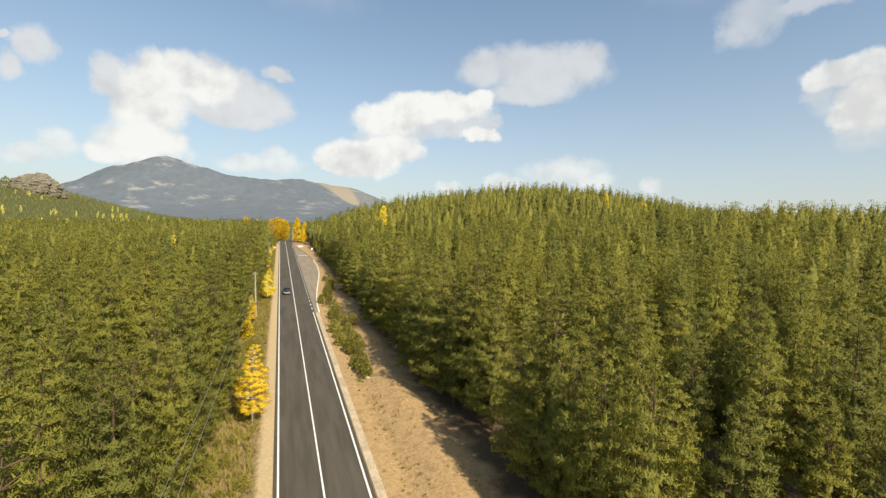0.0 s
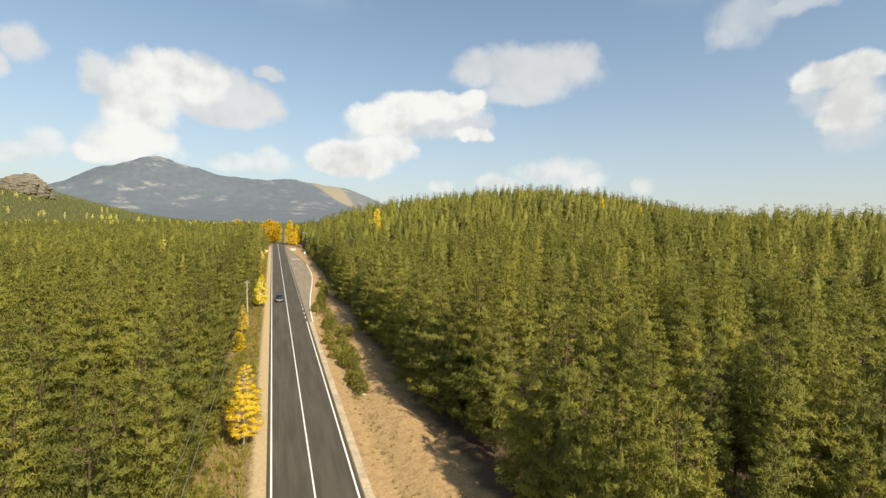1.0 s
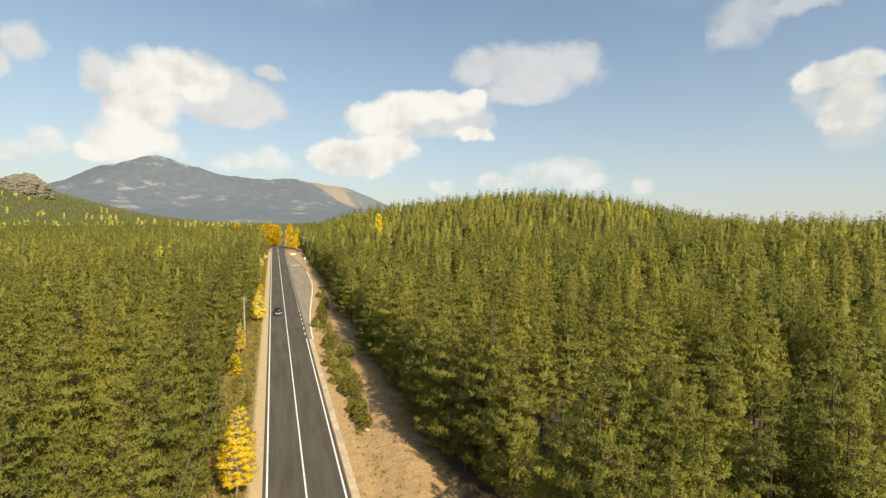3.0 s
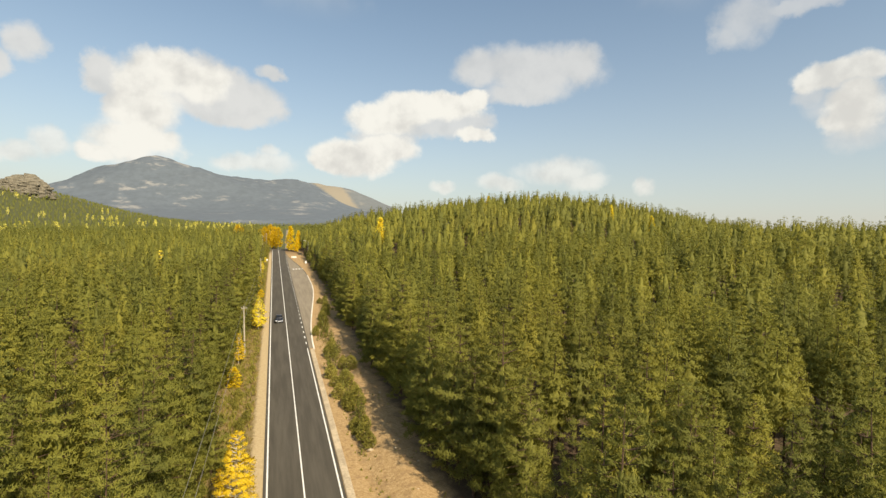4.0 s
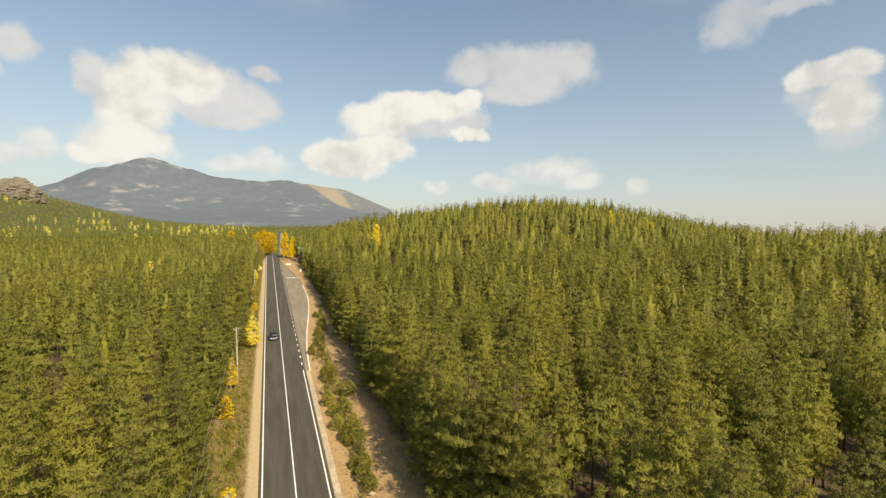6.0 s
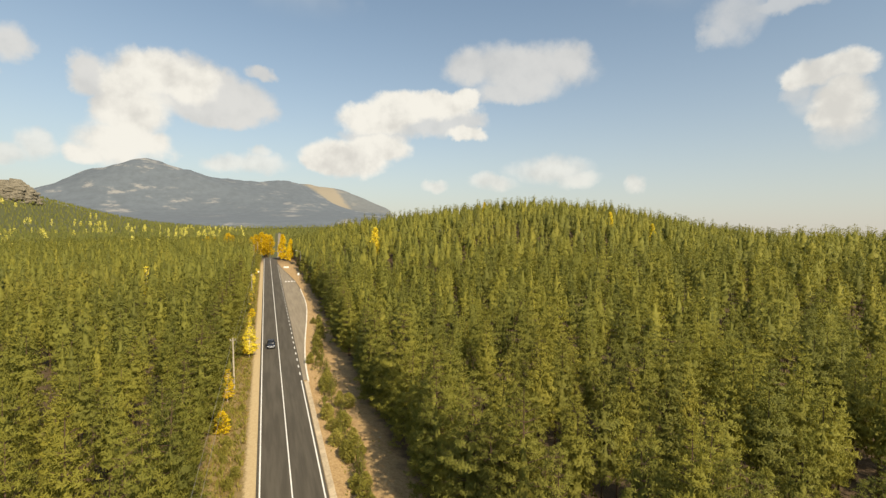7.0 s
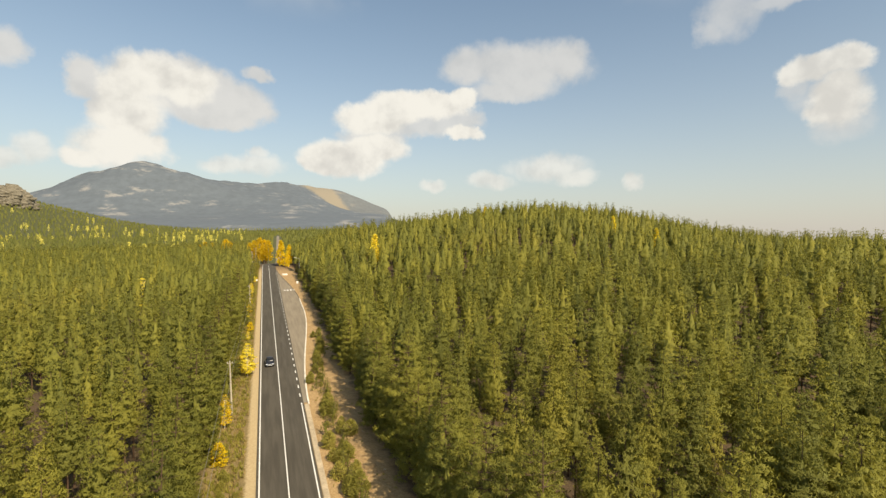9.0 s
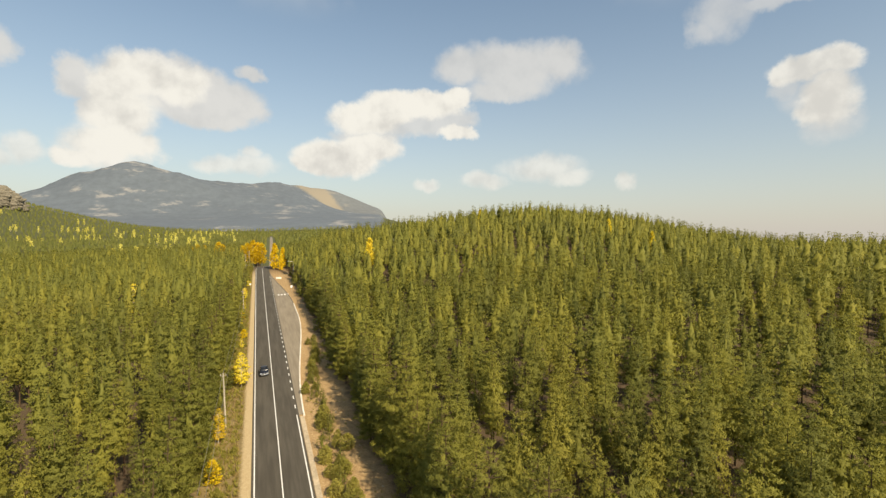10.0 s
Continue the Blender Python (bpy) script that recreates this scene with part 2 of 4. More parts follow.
def ground_material():
    m, n = material("ground")
    at = n.add("ShaderNodeTexCoord").outputs["Object"]
    xyz = n.add("ShaderNodeSeparateXYZ")
    n.link(at, xyz.inputs[0])
    x, y = xyz.outputs[0], xyz.outputs[1]
    wave = n.noise(at, 0.35, 5.0, 0.6).outputs["Fac"]
    fine = n.noise(at, 3.0, 6.0, 0.65).outputs["Fac"]
    clod = n.noise(at, 11.0, 4.0, 0.65).outputs["Fac"]
    xw = n.math("MULTIPLY_ADD", n.math("SUBTRACT", wave, 0.5), 6.0, n.math("MULTIPLY_ADD", n.math("SUBTRACT", fine, 0.5), 1.6, x))
    xf = n.math("MULTIPLY_ADD", n.math("SUBTRACT", fine, 0.5), 0.9, x)
    mixed = n.math("MULTIPLY_ADD", fine, 0.5, n.math("MULTIPLY", clod, 0.5))
    litter = n.ramp(mixed, (0.3, (0.040, 0.026, 0.014)), (0.5, (0.085, 0.055, 0.030)), (0.7, (0.13, 0.09, 0.045)))
    grass = n.ramp(mixed, (0.32, (0.12, 0.10, 0.032)), (0.5, (0.215, 0.155, 0.065)), (0.7, (0.32, 0.225, 0.105)))
    sand = n.ramp(mixed, (0.36, (0.22, 0.135, 0.058)), (0.49, (0.36, 0.235, 0.108)), (0.62, (0.48, 0.34, 0.175)))
    shoulder = n.ramp(mixed, (0.32, (0.36, 0.265, 0.14)), (0.5, (0.45, 0.34, 0.19)), (0.66, (0.52, 0.42, 0.26)))
    patch = n.noise(at, 0.9, 4.0, 0.6).outputs["Fac"]
    sand = n.mix(n.step(patch, 0.50, 0.66, 0.0, 0.6), sand, (0.25, 0.155, 0.075))
    near = n.step(y, 285.0, 330.0, 1.0, 0.0)
    under = n.ramp(mixed, (0.3, (0.045, 0.052, 0.013)), (0.7, (0.095, 0.098, 0.025)))
    col = n.mix(n.step(y, 330.0, 420.0), litter, under)
    left_strip = n.math("MULTIPLY", n.step(xw, -12.5, -10.0), n.step(x, 0.0, 1.0, 1.0, 0.0))
    col = n.mix(n.math("MULTIPLY", left_strip, near), col, grass)
    right_sand = n.math("MULTIPLY", n.step(xw, 12.0, 14.5, 1.0, 0.0), n.step(x, 0.0, 1.0))
    col = n.mix(n.math("MULTIPLY", right_sand, near), col, sand)
    edge = n.math("MULTIPLY", n.step(xf, -5.3, -4.7), n.step(x, 0.0, 1.0, 1.0, 0.0))
    col = n.mix(n.math("MULTIPLY", edge, near), col, shoulder)
    finish(n, col, 0.95, n.math("MULTIPLY_ADD", clod, 0.4, fine), 0.6, 0.12)
    return m


GROUND = ground_material()


def mountain_material(name, hazy_wood, rock, bare, face=None):
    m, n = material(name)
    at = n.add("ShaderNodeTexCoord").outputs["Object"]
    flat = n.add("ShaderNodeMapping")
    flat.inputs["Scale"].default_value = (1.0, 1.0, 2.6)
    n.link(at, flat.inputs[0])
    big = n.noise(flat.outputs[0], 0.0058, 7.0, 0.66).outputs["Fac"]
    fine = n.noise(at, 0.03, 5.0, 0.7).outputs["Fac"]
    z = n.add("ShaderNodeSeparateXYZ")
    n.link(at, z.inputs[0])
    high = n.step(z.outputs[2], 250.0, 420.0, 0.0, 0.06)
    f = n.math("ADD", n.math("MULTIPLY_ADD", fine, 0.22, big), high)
    col = n.mix(n.step(fine, 0.3, 0.7), hazy_wood, tuple(v * 1.25 for v in hazy_wood))
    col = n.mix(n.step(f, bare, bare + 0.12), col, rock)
    if face:
        up = n.math("DIVIDE", n.math("SUBTRACT", z.outputs[2], 180.0), 294.0)
        along = n.math("DIVIDE", z.outputs[0], z.outputs[1])
        off = n.math("SUBTRACT", along, n.math("MULTIPLY_ADD", up, -0.075, 0.158))
        off = n.math("MULTIPLY_ADD", n.math("SUBTRACT", fine, 0.5), 0.02, off)
        wide = n.math("MULTIPLY_ADD", up, 0.018, 0.011)
        inside = n.math("SUBTRACT", wide, n.math("ABSOLUTE", off))
        col = n.mix(n.step(inside, -0.004, 0.006), col, face)
    finish(n, col, 0.95)
    return m


# distance haze is painted into these base colours: woods blue-grey, rock paler
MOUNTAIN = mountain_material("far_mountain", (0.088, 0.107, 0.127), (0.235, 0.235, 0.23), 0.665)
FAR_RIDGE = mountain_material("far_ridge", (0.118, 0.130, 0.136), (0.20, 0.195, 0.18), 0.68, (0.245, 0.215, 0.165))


def rock_material():
    m, n = material("granite")
    at = n.add("ShaderNodeTexCoord").outputs["Object"]
    f = n.noise(at, 0.25, 6.0, 0.7).outputs["Fac"]
    band = n.add("ShaderNodeMapping")
    band.inputs["Scale"].default_value = (0.08, 0.08, 0.9)
    n.link(at, band.inputs[0])
    layers = n.noise(band.outputs[0], 1.0, 4.0, 0.6).outputs["Fac"]
    s = n.math("MULTIPLY_ADD", f, 0.5, n.math("MULTIPLY", layers, 0.5))
    finish(n, n.ramp(s, (0.35, (0.06, 0.055, 0.04)), (0.5, (0.17, 0.15, 0.11)), (0.65, (0.29, 0.255, 0.195))), 0.9, s, 0.6, 1.0)
    return m


GRANITE = rock_material()


# ---- mesh helpers ----
def mesh_from(name, verts, faces, mat, smooth=False, tint=None, normals=None):
    me = bpy.data.meshes.new(name)
    verts, faces = np.asarray(verts, dtype=np.float32), np.asarray(faces, dtype=np.int32)
    k = faces.shape[1]
    me.vertices.add(len(verts)), me.loops.add(faces.size), me.polygons.add(len(faces))
    me.vertices.foreach_set("co", verts.ravel())
    me.loops.foreach_set("vertex_index", faces.ravel())
    me.polygons.foreach_set("loop_start", np.arange(0, faces.size, k, dtype=np.int32))
    me.polygons.foreach_set("use_smooth", np.full(len(faces), smooth))
    if tint is not None:
        me.attributes.new("tint", "FLOAT", "POINT").data.foreach_set("value", np.asarray(tint, dtype=np.float32))
    me.materials.append(mat)
    me.update(calc_edges=True)
    if normals is not None:
        me.attributes.new("custom_normal", "FLOAT_VECTOR", "POINT").data.foreach_set("vector", np.asarray(normals, dtype=np.float32).ravel())
    return me


def part(name, bm, mat, parent, label=""):
    me = bpy.data.meshes.new(name)
    bm.to_mesh(me)
    bm.free()
    me.materials.append(mat)
    ob = new(name, me)
    ob.parent = parent
    return tagged(ob, label)


def part_mesh(name, me, parent, label=""):
    ob = new(name, me)
    ob.parent = parent
    return tagged(ob, label)


def box(bm, cx, cy, cz, sx, sy, sz, bevel=0.0):
    made = bmesh.ops.create_cube(bm, size=1.0, matrix=Matrix.Translation((cx, cy, cz)) @ Matrix.Diagonal((sx, sy, sz, 1)))
    if bevel:
        edges = list({e for v in made["verts"] for e in v.link_edges})
        bmesh.ops.bevel(bm, geom=edges, offset=bevel, segments=2, affect="EDGES", profile=0.5)
    return made


def rod(bm, p, q, r0, r1, sides=8):
    p, q = Vector(p), Vector(q)
    turn = (q - p).to_track_quat("Z", "Y").to_matrix().to_4x4()
    bmesh.ops.create_cone(bm, cap_ends=True, segments=sides, radius1=r0, radius2=r1, depth=(q - p).length,
                          matrix=Matrix.Translation((p + q) / 2) @ turn)


# ---- the lie of the land ----
def smooth(a, lo, hi):
    s = np.clip((a - lo) / (hi - lo), 0, 1)
    return s * s * (3 - 2 * s)


SLOPE_X, SLOPE_Y = 0.0386, 0.0548


def slope(x, y):
    """The whole country climbs ahead and a little to the right; it levels out to the far right."""
    x, y = np.asarray(x, dtype=float), np.asarray(y, dtype=float)
    return SLOPE_X * np.clip(x, -1500, 600) + SLOPE_Y * np.clip(y, -90, 4300) * (1 - smooth(x - 0.19 * np.maximum(0, y - 300), 230, 600))


def road_x(y):
    """The road's middle line: straight, then a bend to the right past the crest."""
    y = np.asarray(y, dtype=float)
    return 7.5 * smooth(y, 322, 372) + 0.025 * np.maximum(0.0, y - 400)


def road_z(y):
    """Height over the general slope: level, with a dip past the crest."""
    return -11.5 * smooth(y, 322, 440) - 26.0 * smooth(y, 700, 1500)


def bell(x, y, height, cx, cy, sx, sy, turn=0.0):
    u = (x - cx) * math.cos(turn) + (y - cy) * math.sin(turn)
    v = -(x - cx) * math.sin(turn) + (y - cy) * math.cos(turn)
    return height * np.exp(-(u / sx) ** 2 - (v / sy) ** 2)


def land_over_slope(x, y):
    x, y = np.asarray(x, dtype=float), np.asarray(y, dtype=float)
    hill = bell(x, y, 21.7, 135.5, 244.8, 90.8, 87.0, -0.43) + bell(x, y, 8.0, 207, 113, 35, 160, -1.49) + bell(x, y, 10.7, 30, 338.7, 35.2, 111.2, 0.08)
    hill = hill * smooth(x, 14, 64)
    dip = (-11.0 * smooth(y, 300, 520) - 26.0 * smooth(y, 700, 1500)) * (1 - 0.7 * smooth(x, 40, 160) * (1 - smooth(y, 420, 560)))
    ridge = bell(x, y, 108, -640, 1330, 300, 430) + bell(x, y, 40, -1000, 1300, 300, 600)
    z = hill + dip + ridge
    # the corridor of the road
    off = np.abs(x - road_x(y))
    z = np.where(off < 26, road_z(y) + (z - road_z(y)) * smooth(off, 9, 26), z)
    # right verge: a shallow ditch and a bank of dug sand; left verge falls a little
    near = 1 - smooth(y, 90, 130)
    z = z + near * (-0.28 * np.exp(-((x - 6.4) / 0.5) ** 2) + 0.75 * np.exp(-((x - 9.8) / 2.0) ** 2))
    z = z - 0.35 * np.exp(-((x + 7.0) / 1.6) ** 2) * (1 - smooth(y, 260, 320))
    return z


def land(x, y):
    return land_over_slope(x, y) + slope(x, y)


def axis(*spans):
    out = []
    for lo, hi, n in spans:
        out += list(np.linspace(lo, hi, n, endpoint=False))
    return np.array(out + [spans[-1][1]])


def sheet_mesh(name, xs, ys, height, mat):
    X, Y = np.meshgrid(xs, ys)
    Z = height(X, Y)
    nx, ny = len(xs), len(ys)
    i = np.arange(nx * ny).reshape(ny, nx)
    faces = np.stack([i[:-1, :-1], i[:-1, 1:], i[1:, 1:], i[1:, :-1]], -1).reshape(-1, 4)
    return mesh_from(name, np.stack([X, Y, Z], -1).reshape(-1, 3), faces, mat, True)


def ground_height(x, y):
    z = land(x, y)
    off = np.abs(x - road_x(y))
    rough = (1 - smooth(np.abs(x), 30, 40)) * smooth(off, 4.6, 6.0) * (1 - smooth(y, 140, 180))
    bumps = 0.035 * np.sin(x * 2.1 + 1.3 * np.sin(y * 0.9)) * np.sin(y * 1.7 + x) + 0.03 * np.sin(x * 4.3 - y * 3.1)
    under = (off < 4.0) | ((x > 3) & (x < 11.5) & (y > 100) & (y < 305))
    return z + rough * bumps - 0.05 * under


xs = axis((-4600, -1400, 14), (-1400, -300, 30), (-300, -40, 40), (-40, -12, 28), (-12, 20, 50), (20, 44, 12), (44, 320, 46), (320, 1400, 30), (1400, 4600, 14))
ys = axis((-1500, -100, 14), (-100, 20, 30), (20, 130, 130), (130, 350, 80), (350, 600, 50), (600, 1600, 60), (1600, 4900, 30))
ground = tagged(new("ground", sheet_mesh("ground", xs, ys, ground_height, GROUND)),
                "sandy verges, dry grass and brown needle litter under the pines", "ground", kind="structure")


# ---- mountains ----
def ridge_noise(X, Y, seed, size):
    out = np.zeros(X.shape)
    for i in range(X.shape[0]):
        for j in range(X.shape[1]):
            out[i, j] = noise.fractal(Vector((X[i, j] / size, Y[i, j] / size, seed)), 0.9, 2.1, 5)
    return out


def mountain(name, label, peaks, xs, ys, base, mat, size, rough, seed):
    def height(X, Y):
        z = base + sum(bell(X, Y, *p) for p in peaks)
        k = np.clip((z - base) / 120, 0, 1)
        # the foot sinks into the plain in front and to the right
        foot = 60 * (1 - smooth(Y, ys[0], ys[0] + 300)) + 260 * smooth(X / Y, 0.232, 0.30)
        return z + ridge_noise(X, Y, seed, size) * rough * k + slope(X, Y) - foot
    return tagged(new(name, sheet_mesh(name, xs, ys, height, mat)), label, "mountain", kind="structure")


mountain("far_mountain", "wooded mountain with bare rock bands on the horizon, tinted blue-grey for haze",
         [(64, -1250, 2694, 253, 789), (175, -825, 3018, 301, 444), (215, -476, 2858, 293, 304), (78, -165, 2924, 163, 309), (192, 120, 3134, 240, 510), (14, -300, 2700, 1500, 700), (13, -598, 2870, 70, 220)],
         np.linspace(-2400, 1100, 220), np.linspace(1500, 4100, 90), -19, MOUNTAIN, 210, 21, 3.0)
mountain("far_ridge", "wooded ridge tinted for haze, with one bare brown face, behind the mountain",
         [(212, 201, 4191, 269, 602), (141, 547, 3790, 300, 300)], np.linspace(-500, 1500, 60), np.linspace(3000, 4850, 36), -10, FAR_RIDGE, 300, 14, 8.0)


# ---- road, lay-by, kerbs, paint ----
def strip(name, ys, left, right, z, mat, label="", category="", parent=None, thick=0.0):
    ys = np.asarray(ys, dtype=float)
    a, b = left(ys), right(ys)
    L, R = np.stack([a, ys, z(ys) + slope(a, ys)], -1), np.stack([b, ys, z(ys) + slope(b, ys)], -1)
    m = len(ys)
    i = np.arange(m - 1)
    verts, faces = np.concatenate([L, R]), [np.stack([i, i + m, i + m + 1, i + 1], -1)]
    if thick:
        low = verts - [0, 0, thick]
        k = 2 * m
        verts = np.concatenate([verts, low])
        faces += [np.stack([i, i + 1, i + 1 + k, i + k], -1), np.stack([i + m, i + m + k, i + m + 1 + k, i + m + 1], -1)]
        faces += [np.array([[0, k, k + m, m], [m - 1, 2 * m - 1, k + 2 * m - 1, k + m - 1]])]
    ob = new(name, mesh_from(name, verts, np.concatenate(faces), mat, False))
    ob.parent = parent
    if label:
        tagged(ob, label, category, kind="structure")
    return ob


def road_half(y):
    """Half the road's width: the old road past the crest is narrower."""
    return 3.72 - 1.7 * smooth(y, 338, 385)


def bay_edge(y):
    """Outer edge of the lay-by."""
    y = np.asarray(y, dtype=float)
    return 4.35 + 5.2 * smooth(y, 102, 185) - 5.9 * smooth(y, 205, 306)


road_ys = axis((-60, 290, 80), (290, 384, 32))
road = strip("road", road_ys, lambda y: road_x(y) - road_half(y), lambda y: road_x(y) + road_half(y), lambda y: road_z(y) + 0.03, ASPHALT,
             "dark two-lane asphalt road with white lines", "road", thick=0.3)
strip("road_old", axis((384.02, 470, 30), (470, 1050, 60)), lambda y: road_x(y) - road_half(y), lambda y: road_x(y) + road_half(y), lambda y: road_z(y) + 0.03, OLD_ASPHALT,
      "narrow worn grey road running on across the valley", "road", thick=0.3)
bay_ys = np.linspace(104, 304, 70)
bay = strip("lay_by", bay_ys, lambda y: 0 * y + 3.72, lambda y: np.maximum(bay_edge(y), 3.74), lambda y: 0 * y + 0.026, OLD_ASPHALT,
            "worn grey asphalt lay-by beside the road", "lay-by", thick=0.3)


def paint(name, y0, y1, x, width, z=0.036, n=2):
    return strip(name, np.linspace(y0, y1, n), lambda y: road_x(y) + x - width / 2, lambda y: road_x(y) + x + width / 2,
                 lambda y: road_z(y) + z, WHITE_PAINT, parent=road)


paint("edge_line", -60, 330, -3.35, 0.16, n=80)
paint("centre_line", -60, 334, 0.0, 0.14, n=80)
paint("edge_line", -60, 104, 3.35, 0.16, n=10)
for i in range(41):
    paint("dash", 107 + i * 4.5, 108.6 + i * 4.5, 3.35, 0.18)
for i in range(4):
    strip("crossing_bar", np.array([226.0, 229.0]), lambda y: 0 * y + 5.0 + i * 1.2, lambda y: 0 * y + 5.6 + i * 1.2,
          lambda y: 0 * y + 0.034, WHITE_PAINT, parent=bay)


def kerb_run(name, ys, inner, width, height, mat, label):
    bm = bmesh.new()
    rows = []
    for y in ys:
        x = float(inner(y))
        prof = [(x, -0.1), (x, height - 0.03), (x + 0.03, height), (x + width - 0.03, height), (x + width, height - 0.03), (x + width, -0.1)]
        rows.append([bm.verts.new((px, y, pz + float(slope(px, y)))) for px, pz in prof])
    for a, b in zip(rows, rows[1:]):
        for k in range(5):
            bm.faces.new((a[k], a[k + 1], b[k + 1], b[k]))
    bm.faces.new(rows[0]), bm.faces.new(rows[-1][::-1])
    bmesh.ops.recalc_face_normals(bm, faces=bm.faces)
    ob = part(name, bm, mat, None)
    return tagged(ob, label, "kerb", kind="structure")


kerb_run("drain_channel", np.linspace(-60, 103, 60), lambda y: 3.78, 0.74, 0.07, CONCRETE, "pale concrete drain channel along the asphalt edge")
kerb_run("kerb_pale", np.linspace(103.2, 206, 50), lambda y: bay_edge(y) + 0.02, 0.30, 0.17, plain("pale_kerb", (0.66, 0.62, 0.54), 0.85, grain=5), "pale concrete kerb round the lay-by")
kerb_run("kerb_dark", np.linspace(206.2, 296, 40), lambda y: bay_edge(y) + 0.02, 0.22, 0.15, plain("old_kerb", (0.15, 0.13, 0.11), 0.9), "dark weathered kerb at the far end of the lay-by")


# ---- trees ----
def unit(v):
    return v / np.maximum(1e-6, np.linalg.norm(v, axis=-1, keepdims=True))


def blades(rng, centres, ways, count, length, width, puff=0.1, spread=0.5, lift=0.35, flat=0.6, heart=None, round_by=0.4, loose=0.22):
    """Cushions of thin pointed blades round each centre: verts and triangles. heart: the height of the crown's
    middle, from which the blades face away by round_by."""
    c, w = np.repeat(centres, count, 0), np.repeat(ways, count, 0)
    off = unit(rng.normal(0, 1, c.shape)) * rng.uniform(0.2, 1.0, (len(c), 1)) ** 0.6
    off[:, 2] = np.abs(off[:, 2]) * flat - 0.12
    d = unit(off * 0.6 + w * 0.6 + np.array([0, 0, lift]) + rng.normal(0, spread, c.shape))
    away = w if heart is None else unit((c - np.array([0, 0, heart])) * np.array([1, 1, 0.45]))
    face = unit(off * 0.40 + away * round_by + np.array([0, 0, 1.0 - round_by]) + rng.normal(0, loose, c.shape))
    side = unit(np.cross(face, d))
    k = len(c)
    ln = length * rng.uniform(0.7, 1.3, (k, 1))
    wd = width * rng.uniform(0.7, 1.3, (k, 1))
    c = c + off * puff
    verts = np.stack([c - side * wd / 2, c + side * wd / 2, c + d * ln], 1).reshape(-1, 3)
    return verts, np.arange(3 * k).reshape(-1, 3)


def needle_pads(rng, C, W, S, count, radius, length, width, heart, fans=0.35, crown_turn=0.48):
    """Soft cushions of needle sprays round each centre, as verts, triangles and normals. The shading turns partly with
    the cushion and partly with the whole crown, whose middle lies at the height heart."""
    c, w, s = np.repeat(C, count, 0), np.repeat(W, count, 0), np.repeat(S, count).reshape(-1, 1)
    k = len(c)
    off = unit(rng.normal(0, 1, c.shape))
    off[:, 2] = np.where(off[:, 2] < 0, off[:, 2] * 0.45, off[:, 2])
    away = unit((c - np.array([0, 0, heart])) * np.array([1, 1, 0.4]))
    n = unit(off * (1.0 - crown_turn) + away * crown_turn + np.array([0, 0, 0.35]))
    # the sprays lie over the cushion, swept outwards and up
    lay = unit(n * np.array([1, 1, 0.4]) + rng.normal(0, 0.15, c.shape))
    d = rng.normal(0, 0.85, c.shape) + w * 0.6 + np.array([0, 0, 0.75])
    d = unit(unit(d - lay * (d * lay).sum(-1, keepdims=True)) + lay * rng.normal(0.25, 0.25, (k, 1)))
    face = unit(lay + rng.normal(0, 0.25, c.shape))
    side = unit(np.cross(d, face))
    root = c + off * np.array([1, 1, 0.6]) * s * radius * rng.uniform(0.1, 1.0, (k, 1)) ** 0.5
    ln = length * (0.4 + 0.6 * s) * rng.uniform(0.6, 1.3, (k, 1))
    wd = width * (0.4 + 0.6 * s) * rng.uniform(0.6, 1.3, (k, 1)) * 0.5
    spray = rng.random((k, 1)) < fans
    end = root + d * ln
    v0 = np.where(spray, root, root - side * wd)
    v1 = np.where(spray, end + side * wd, root + side * wd)
    v2 = np.where(spray, end - side * wd, end)
    verts = np.stack([v0, v1, v2], 1).reshape(-1, 3)
    return verts, np.arange(3 * k).reshape(-1, 3), np.repeat(n, 3, 0)


def crown_radius(s, R, sharp=0.92):
    """Half width of a pine's crown at the part s of its height: widest a little over its foot."""
    return R * (1 - s) ** sharp * (0.62 + 0.38 * min(1.0, s * 3.5))


def crown_heart(rng, H, base, R, rings, sides, fill=0.72, ragged=0.16, sharp=0.92):
    """The close-set twigs and needles inside a crown: an uneven, tiered mass under the outer sprays."""
    V, N, F = [np.array([0, 0, base + 0.35 * (H - base) / rings])], [np.array([0, 0, -1.0])], []
    for k in range(rings):
        s = k / rings
        tier = 1.16 if k % 2 else 0.80
        for j in range(sides):
            q = 6.2832 * (j + 0.5 * (k % 2) + rng.uniform(-0.2, 0.2)) / sides
            r = crown_radius(s, R, sharp) * fill * tier * (1 + rng.normal(0, ragged))
            V.append(np.array([math.cos(q) * r, math.sin(q) * r, base + (H - base) * s + rng.normal(0, 0.12)]))
            N.append(unit(np.array([math.cos(q), math.sin(q), 0.45]) + rng.normal(0, 0.35, 3)))
    V.append(np.array([0, 0, H - 0.15])), N.append(np.array([0, 0, 1.0]))
    last = len(V) - 1
    for j in range(sides):
        i = (j + 1) % sides
        F.append((0, 1 + i, 1 + j))
        for k in range(rings - 1):
            p, q = 1 + k * sides, 1 + (k + 1) * sides
            F += [(p + j, p + i, q + i), (p + j, q + i, q + j)]
        F.append((last - sides + j, last - sides + i, last))
    return np.array(V), np.array(F), np.array(N)


def joined(*meshes):
    V, F, N, k = [], [], [], 0
    for v, f, n in meshes:
        V.append(v), F.append(f + k), N.append(n)
        k += len(v)
    return np.concatenate(V), np.concatenate(F), np.concatenate(N)


